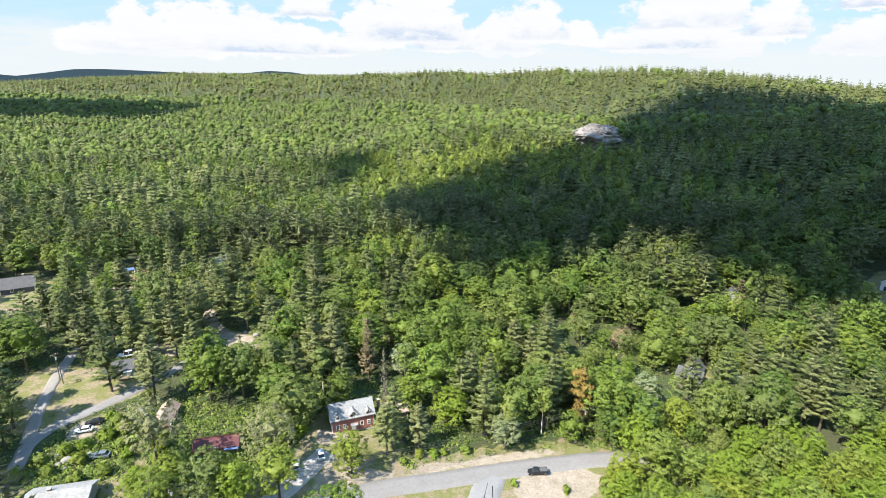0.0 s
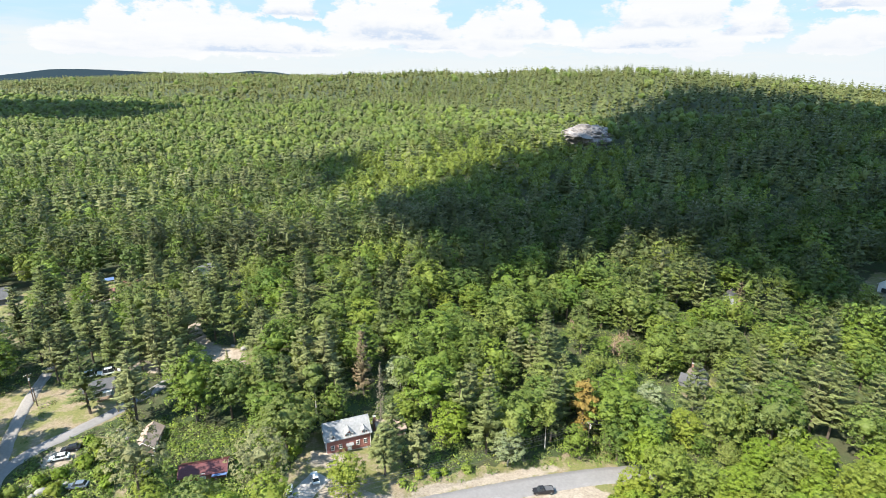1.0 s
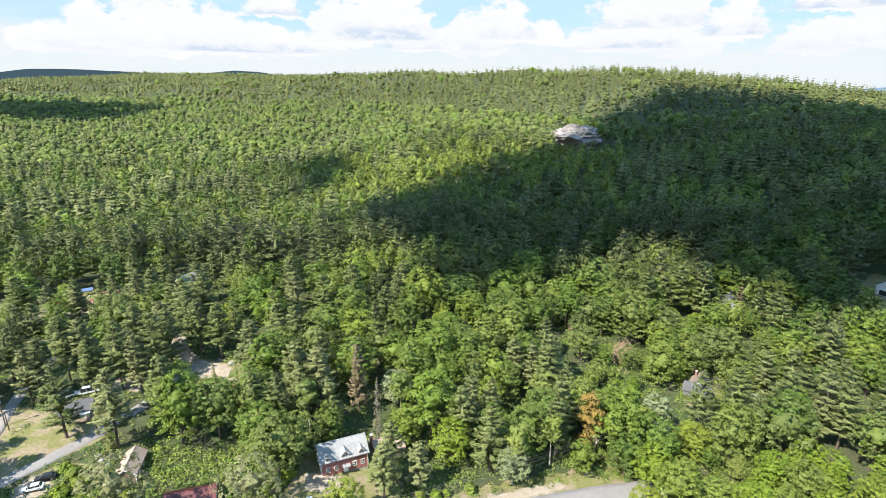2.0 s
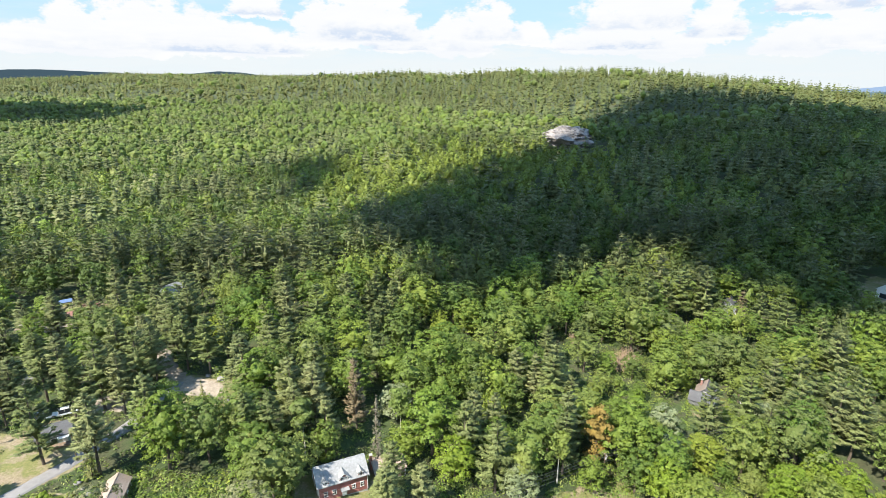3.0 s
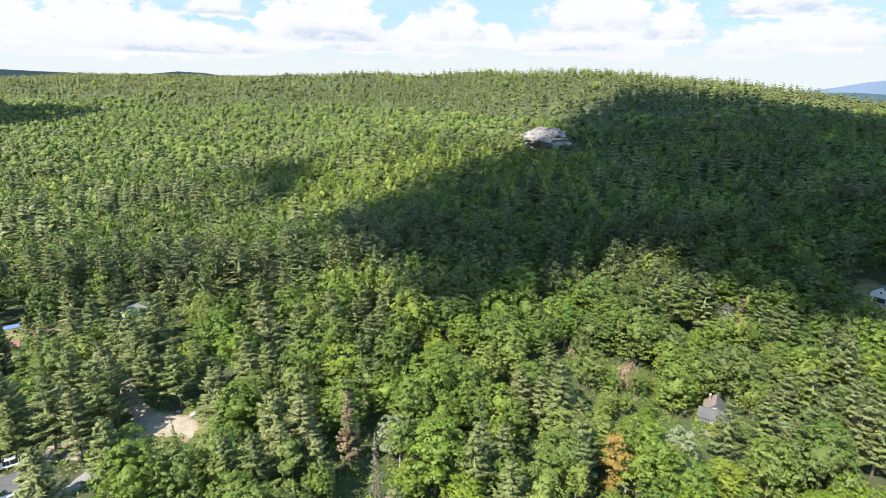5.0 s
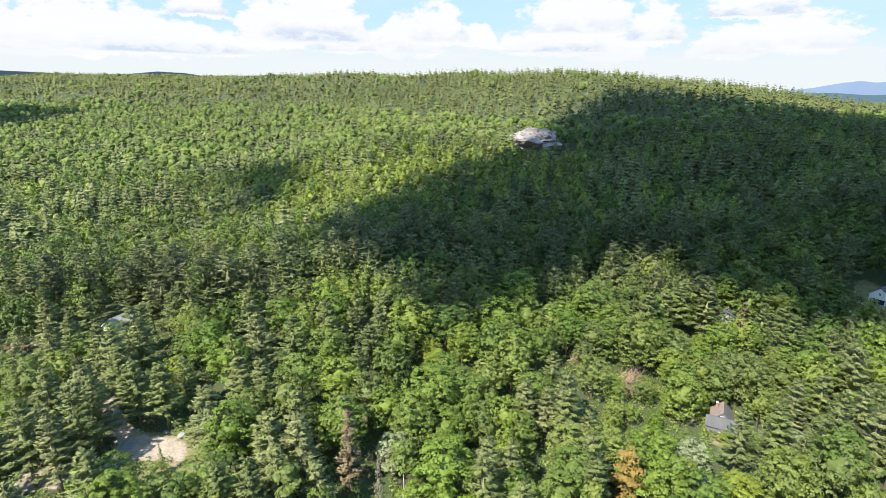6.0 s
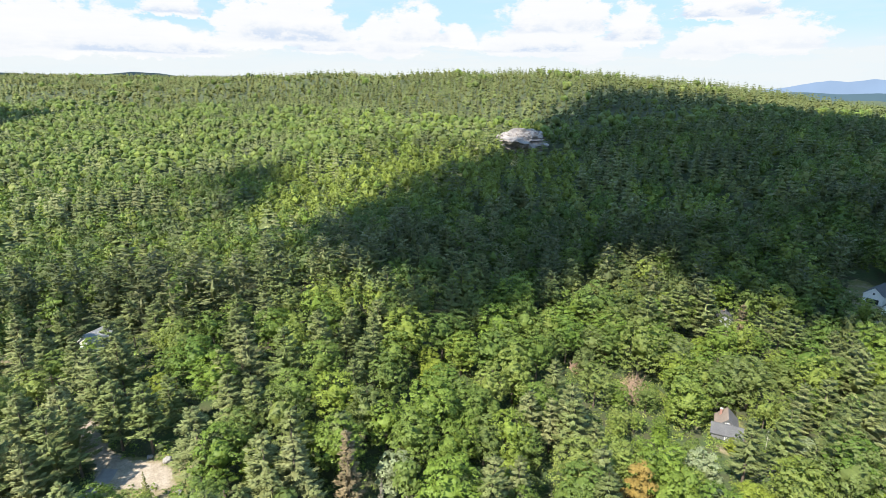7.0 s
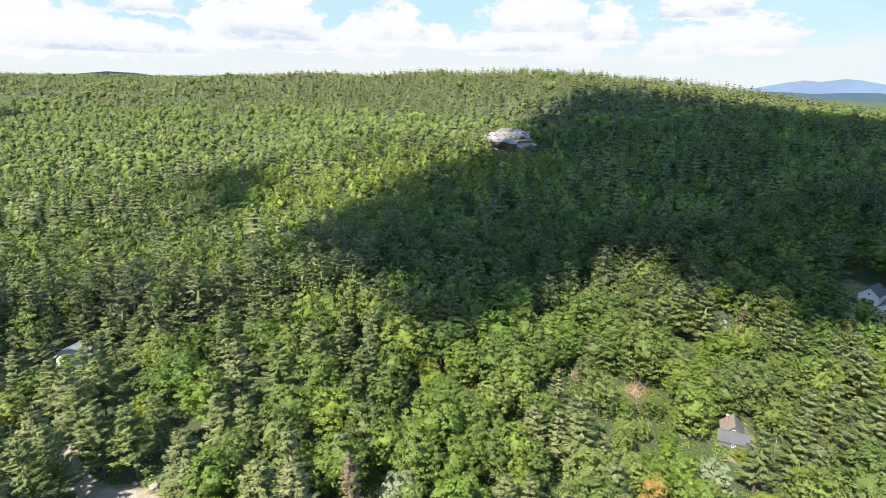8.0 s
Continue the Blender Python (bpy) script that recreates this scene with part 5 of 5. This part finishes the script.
def stand(name, label, x, y, kind, rng, detail):
    """Farther woods, one mesh: light copies of a few crowns, turned and sized one by one."""
    models = {0: [], 1: [], 2: []}
    r = np.random.RandomState(77 + detail)
    for _ in range(6):
        if detail == 9:
            models[0].append(broad_crown(r, 18, r.uniform(4.6, 6.0), 20, each=80, size=0.42, low=0.2, core=1, fill=0.5))
            models[1].append(pine_crown(r, 25, r.uniform(5.2, 6.4), 9, 6, 24, 0.52, 0.38)[0])
            models[2].append(spruce_crown(r, 15, 2.6, 14, each=36, size=0.55))
        elif detail == 3:
            models[0].append(broad_crown(r, 18, r.uniform(5.0, 6.2), 18, each=38, size=0.47, low=0.2, core=1, fill=0.5, tuft=9))
            models[1].append(pine_crown(r, 25, r.uniform(5.2, 6.2), 8, 6, 9, 0.72, 0.3, 1)[0])
            models[2].append(spruce_crown(r, 16, 2.8, 12, each=20, size=0.7))
        elif detail == 0:
            models[0].append(broad_crown(r, 18, r.uniform(4.6, 5.8), 13, each=15, size=0.6, low=0.25, core=1, fill=0.68, tuft=6))
            models[1].append(tiered_crown(r, 24, r.uniform(5.0, 6.0), 8, 11, 0.3, 0.1, 13, 0.75))
            models[2].append(tiered_crown(r, 18, r.uniform(2.8, 3.4), 10, 10, 0.15, 0.45, 6, 0.6))
        elif detail == 1:
            models[0].append(broad_crown(r, 17, r.uniform(5.6, 6.8), 10, each=5, size=1.0, low=0.3, core=1, fill=0.82, tuft=3))
            models[1].append(tiered_crown(r, 21, r.uniform(4.8, 5.6), 5, 9, 0.25, 0.4, 3, 0.9, 0))
            models[2].append(tiered_crown(r, 16, r.uniform(3.0, 3.8), 6, 8, 0.15, 0.5, 2, 0.7, 0))
        else:
            models[0].append(broad_crown(r, 17, 9.0, 7, each=2, size=2.0, low=0.3, core=1, fill=0.95, tuft=2))
            models[1].append(tiered_crown(r, 20, 7.8, 4, 8, 0.2, 0.4, 0, 1, 0))
            models[2].append(tiered_crown(r, 19, 6.4, 4, 7, 0.2, 0.6, 0, 1, 0))
    tone = {0: np.array(BROAD), 1: np.array(PINE), 2: np.array(SPRUCE)}
    tris, tints = [], []
    z = land(x, y)
    far_lift = np.clip((np.hypot(x, y) - 900) / 600, 0, 1) * 9.0 * wave(x, y, 380, 5)
    warm = wave(x, y, 160, 21)
    for i in range(len(x)):
        k = kind[i]
        base = models[k][rng.randint(6)]
        a, s = rng.uniform(0, 6.283), rng.uniform(0.82, 1.2)
        if k == 2:
            s *= 0.72 + 0.45 * rng.uniform() ** 2
        w = min(s, 1.15) * rng.uniform(0.9, 1.15)
        c, q = math.cos(a) * w, math.sin(a) * w
        turn = np.array(((c, q, 0), (-q, c, 0), (0, 0, s)))
        one = base @ turn
        one[:, :3] += np.array((x[i], y[i], z[i] + far_lift[i]))
        tris.append(one)
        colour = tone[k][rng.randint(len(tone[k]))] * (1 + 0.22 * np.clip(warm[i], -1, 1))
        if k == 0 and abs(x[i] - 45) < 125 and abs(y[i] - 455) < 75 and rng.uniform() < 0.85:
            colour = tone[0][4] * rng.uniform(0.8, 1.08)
        # slope trees get a slightly darker tint in place of missing shade
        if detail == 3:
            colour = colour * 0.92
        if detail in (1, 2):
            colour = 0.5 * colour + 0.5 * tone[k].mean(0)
        # tints are darkened to stand in for self-shadow that these sparse crowns lack
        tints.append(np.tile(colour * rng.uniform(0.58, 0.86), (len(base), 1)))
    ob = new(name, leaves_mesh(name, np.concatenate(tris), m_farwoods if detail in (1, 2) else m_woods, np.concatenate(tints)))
    tagged(ob, label, "forest", kind="stuff")


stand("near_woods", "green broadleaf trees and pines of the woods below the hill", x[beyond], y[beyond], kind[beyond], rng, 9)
rng = np.random.RandomState(15)
x, y = [v.ravel() for v in np.meshgrid(np.arange(-150, 150, 10.5), np.arange(-60, 84, 10.5))]
x, y = x + rng.uniform(-4, 4, len(x)), y + rng.uniform(-4, 4, len(x))
keep = (along(x, y, ROAD) > 7) & (along(x, y, LANE) > 6) & (along(x, y, DRIVE_2) > 9) & ((y < 60) | (np.abs(x - 10) > 60))
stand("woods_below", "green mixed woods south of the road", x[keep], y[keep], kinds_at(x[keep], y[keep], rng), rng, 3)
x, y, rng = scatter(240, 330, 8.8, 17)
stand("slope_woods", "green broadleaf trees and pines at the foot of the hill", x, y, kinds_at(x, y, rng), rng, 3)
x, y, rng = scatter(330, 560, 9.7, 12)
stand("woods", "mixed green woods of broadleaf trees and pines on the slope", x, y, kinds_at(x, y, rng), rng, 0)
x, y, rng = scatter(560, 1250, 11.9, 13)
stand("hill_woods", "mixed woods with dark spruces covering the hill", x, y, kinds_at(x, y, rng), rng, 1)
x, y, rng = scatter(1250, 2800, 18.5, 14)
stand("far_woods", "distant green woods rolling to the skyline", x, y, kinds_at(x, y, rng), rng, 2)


# ---- shrubs and tall weeds on the open ground and road banks ----
def undergrowth():
    rng = np.random.RandomState(31)
    n = 12500
    x, y = rng.uniform(-150, 120, n), rng.uniform(100, 250, n)
    bx = rng.uniform(-14, 62, 900)
    by = 122 + 0.34 * bx + rng.uniform(-2, 22, 900)
    x, y = np.r_[x, bx], np.r_[y, by]
    lx, ly = rng.uniform(-112, 110, 26000), rng.uniform(100, 218, 26000)
    lush = np.any([inside(lx, ly, ring) for ring in LUSH], axis=0)
    x, y = np.r_[x, lx[lush]], np.r_[y, ly[lush]]
    n = len(x)
    near = along(x, y, ROAD)
    bare = (near < 4.6) | (along(x, y, LANE) < 2.6) | (along(x, y, LANE_2) < 2.6) | (along(x, y, DRIVE) < 3.6) | (along(x, y, DRIVE_2) < 4.2) | (along(x, y, TRACK) < 3)
    for ring in SANDY:
        bare |= inside(x, y, ring)
    for ring in (YARDS[0], YARDS[1], YARDS[3]):
        bare |= inside(x, y, ring) & (rng.uniform(0, 1, n) < 0.93)
    bare |= inside(x, y, YARDS[2]) | inside(x, y, YARDS[8])
    bare |= (near < 13) & (x > -38) & (x < 42) & (rng.uniform(0, 1, n) < 0.65)
    x, y = x[~bare], y[~bare]
    z = land(x, y)
    tris, tints = [], []
    for i in range(len(x)):
        k = 15
        s = rng.uniform(0.45, 1.25)
        d = rng.normal(0, 1, (k, 3))
        d[:, 2] = np.abs(d[:, 2])
        d /= np.linalg.norm(d, axis=1)[:, None]
        p = np.array((x[i], y[i], z[i])) + d * s * np.array((1.2, 1.2, 0.9))
        tris.append(clumps(p, d + (0, 0, 0.5), 0.2 * s + 0.1, rng, 1.0, 0.35))
        tone = np.array(BROAD[rng.randint(8)]) * rng.uniform(0.75, 1.15)
        tints.append(np.tile(tone, (k, 1)))
    ob = new("undergrowth", leaves_mesh("undergrowth", np.concatenate(tris), m_woods, np.concatenate(tints)))
    tagged(ob, "bright green shrubs and tall weeds along banks and clearings", "undergrowth", kind="stuff")


undergrowth()


def shrub(x, y, r, seed, label="rounded green shrub on open ground"):
    rng = np.random.RandomState(seed)
    ob = tagged(thing("shrub", x, y, zat(x, y), rng.uniform(0, 360)), label, "shrub", group="shrubs in the yards")
    tris = broad_crown(rng, r * 1.7, r, 7, each=60, size=0.2 * r + 0.06, low=0.02)
    part("foliage", leaves_mesh("foliage", tris, m_light), m_light, ob)
    bm = bmesh.new()
    for k in range(4):
        a = k * 1.57 + rng.uniform(0, 1)
        tube([(0, 0, -0.2), (math.cos(a) * r * 0.3, math.sin(a) * r * 0.3, r * 0.6), (math.cos(a) * r * 0.55, math.sin(a) * r * 0.55, r * 1.2)], [0.06, 0.04, 0.015], 4, bm)
    part("stems", bm, m_bark, ob)


for k, (xx, yy, rr) in enumerate((
    (18.6, 122.2, 0.9), (33.0, 121.0, 1.0), (-92.5, 122.5, 1.8), (-96.0, 118.5, 1.6), (-99.5, 116.0, 1.5), (-94.0, 113.0, 1.7), (-86.5, 119.5, 1.6), (-89.5, 125.5, 1.7),
    (-103.5, 112.0, 1.6), (-99.0, 108.5, 1.5), (-86.0, 110.0, 1.6), (-93.0, 128.5, 1.9), (-105.0, 106.0, 1.8), (-91.0, 107.0, 1.4), (-77.0, 121.0, 1.7), (-75.0, 116.0, 1.8),
    (-84.0, 116.5, 1.4), (-96.5, 131.0, 1.3), (45.0, 124.0, 1.8), (48.0, 127.5, 1.9), (43.5, 119.5, 1.7), (-42.5, 134.0, 1.6), (-44.5, 130.5, 1.7), (-46.5, 127.0, 1.8),
    (-12.5, 126.5, 1.0), (-4.0, 130.5, 1.2), (-1.0, 132.0, 1.0), (5.5, 134.0, 1.3), (-8.0, 129.8, 1.1), (-40.5, 146.0, 1.6), (-43.0, 142.0, 1.8), (-33.5, 148.5, 1.5),
)):
    shrub(xx, yy, rr, 300 + k)


def boulder(x, y, r, seed):
    rng = np.random.RandomState(seed)
    bm = bmesh.new()
    bmesh.ops.create_icosphere(bm, subdivisions=3, radius=1.0)
    off = Vector(rng.uniform(0, 50, 3))
    for v in bm.verts:
        v.co *= 1 + 0.32 * noise.noise(v.co * 1.3 + off) + 0.1 * noise.noise(v.co * 4 + off)
    bm.transform(Matrix.Diagonal((r * rng.uniform(0.9, 1.4), r, r * 0.7, 1)))
    mesh = bpy.data.meshes.new("boulder")
    bm.to_mesh(mesh)
    bm.free()
    mesh.materials.append(m_boulder)
    ob = new("boulder", mesh)
    ob.matrix_world = pose(x, y, zat(x, y) + r * 0.25, 0, 0, rng.uniform(0, 360))
    tagged(ob, "pale grey granite boulder half sunk in the ground", "boulder", group="boulders")


m_boulder = surface("boulder_granite", (0.13, 0.125, 0.12), (0.32, 0.30, 0.29), 1.6, 0.9, bump=0.6, distance=0.08)
for k, (xx, yy, rr) in enumerate((
    (-97.5, 113.6, 1.2), (-95.2, 115.0, 0.9), (-98.8, 112.0, 0.8), (-93.8, 116.6, 0.7), (-101.0, 115.0, 0.8), (-101.5, 109.5, 0.9), (-96.5, 110.8, 0.6), (-87.0, 106.5, 0.8),
    (-71.5, 179.5, 1.2), (-76.0, 181.0, 0.7), (-92.0, 136.6, 0.7), (-90.2, 135.0, 0.6), (-88.0, 133.6, 0.5), (-66.5, 169.0, 0.8),
)):
    boulder(xx, yy, rr, 500 + k)


def brush_pile(x, y, r, seed):
    """A heap of felled, dried branches."""
    rng = np.random.RandomState(seed)
    ob = tagged(thing("brush_pile", x, y, zat(x, y)), "heap of dried pinkish-brown felled branches in a clearing", "brush pile")
    bm = bmesh.new()
    for k in range(46):
        a, q = rng.uniform(0, 6.283), r * math.sqrt(rng.uniform(0, 1)) * 0.8
        p0 = Vector((math.cos(a) * q, math.sin(a) * q, rng.uniform(0.0, 0.4)))
        b = rng.uniform(0, 6.283)
        p2 = p0 + Vector((math.cos(b) * r * 0.5, math.sin(b) * r * 0.5, rng.uniform(1.2, 4.6)))
        tube([p0, (p0 + p2) / 2 + Vector((0, 0, 0.2)), p2], [0.1, 0.07, 0.02], 4, bm)
    part("branches", bm, m_dry, ob)
    d = rng.normal(0, 1, (900, 3))
    d[:, 2] = np.abs(d[:, 2])
    d /= np.linalg.norm(d, axis=1)[:, None]
    p = d * r * rng.uniform(0.3, 1.0, 900)[:, None] * np.array((1, 1, 0.85))
    part("dry_leaves", leaves_mesh("dry_leaves", clumps(p, d + (0, 0, 0.5), 0.36, rng, 0.5, 0.6), m_dryleaf), m_dryleaf, ob)


m_dry = surface("dried_branches", (0.20, 0.13, 0.10), (0.36, 0.26, 0.21), 4.0, 0.95)
m_dryleaf = leafy("dried_leaves", [(0.32, 0.225, 0.165), (0.38, 0.27, 0.205)], 0.9, 0.1)
brush_pile(75.5, 210.0, 5.4, 71)
brush_pile(70.0, 204.5, 4.6, 72)
brush_pile(57.5, 219.5, 3.4, 73)

# ---- blue hills beyond the woods, haze painted on ----
def far_ridge(name, label, dist, az0, az1, heights, colour):
    """A long ridge at the edge of sight, its distance haze painted on as a glow."""
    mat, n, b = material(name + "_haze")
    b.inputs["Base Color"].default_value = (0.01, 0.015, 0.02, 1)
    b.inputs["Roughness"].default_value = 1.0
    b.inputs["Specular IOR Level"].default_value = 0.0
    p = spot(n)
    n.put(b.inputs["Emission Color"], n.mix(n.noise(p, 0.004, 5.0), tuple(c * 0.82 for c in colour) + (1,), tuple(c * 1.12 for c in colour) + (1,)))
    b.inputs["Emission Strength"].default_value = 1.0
    verts, faces = [], []
    steps = 120
    for i in range(steps + 1):
        f = i / steps
        a = radians(az0 + (az1 - az0) * f)
        h = np.interp(f, np.linspace(0, 1, len(heights)), heights)
        h += 6 * float(noise.noise(Vector((f * 14, dist * 0.01, 0)))) + 2.5 * float(noise.noise(Vector((f * 50, dist, 3))))
        sx, sy = math.sin(a), math.cos(a)
        for back, up in ((-120, -200), (0, h), (160, -200)):
            verts.append((sx * (dist + back), sy * (dist + back), up))
    for i in range(steps):
        a, b2 = 3 * i, 3 * i + 3
        faces += [(a, b2, b2 + 1, a + 1), (a + 1, b2 + 1, b2 + 2, a + 2)]
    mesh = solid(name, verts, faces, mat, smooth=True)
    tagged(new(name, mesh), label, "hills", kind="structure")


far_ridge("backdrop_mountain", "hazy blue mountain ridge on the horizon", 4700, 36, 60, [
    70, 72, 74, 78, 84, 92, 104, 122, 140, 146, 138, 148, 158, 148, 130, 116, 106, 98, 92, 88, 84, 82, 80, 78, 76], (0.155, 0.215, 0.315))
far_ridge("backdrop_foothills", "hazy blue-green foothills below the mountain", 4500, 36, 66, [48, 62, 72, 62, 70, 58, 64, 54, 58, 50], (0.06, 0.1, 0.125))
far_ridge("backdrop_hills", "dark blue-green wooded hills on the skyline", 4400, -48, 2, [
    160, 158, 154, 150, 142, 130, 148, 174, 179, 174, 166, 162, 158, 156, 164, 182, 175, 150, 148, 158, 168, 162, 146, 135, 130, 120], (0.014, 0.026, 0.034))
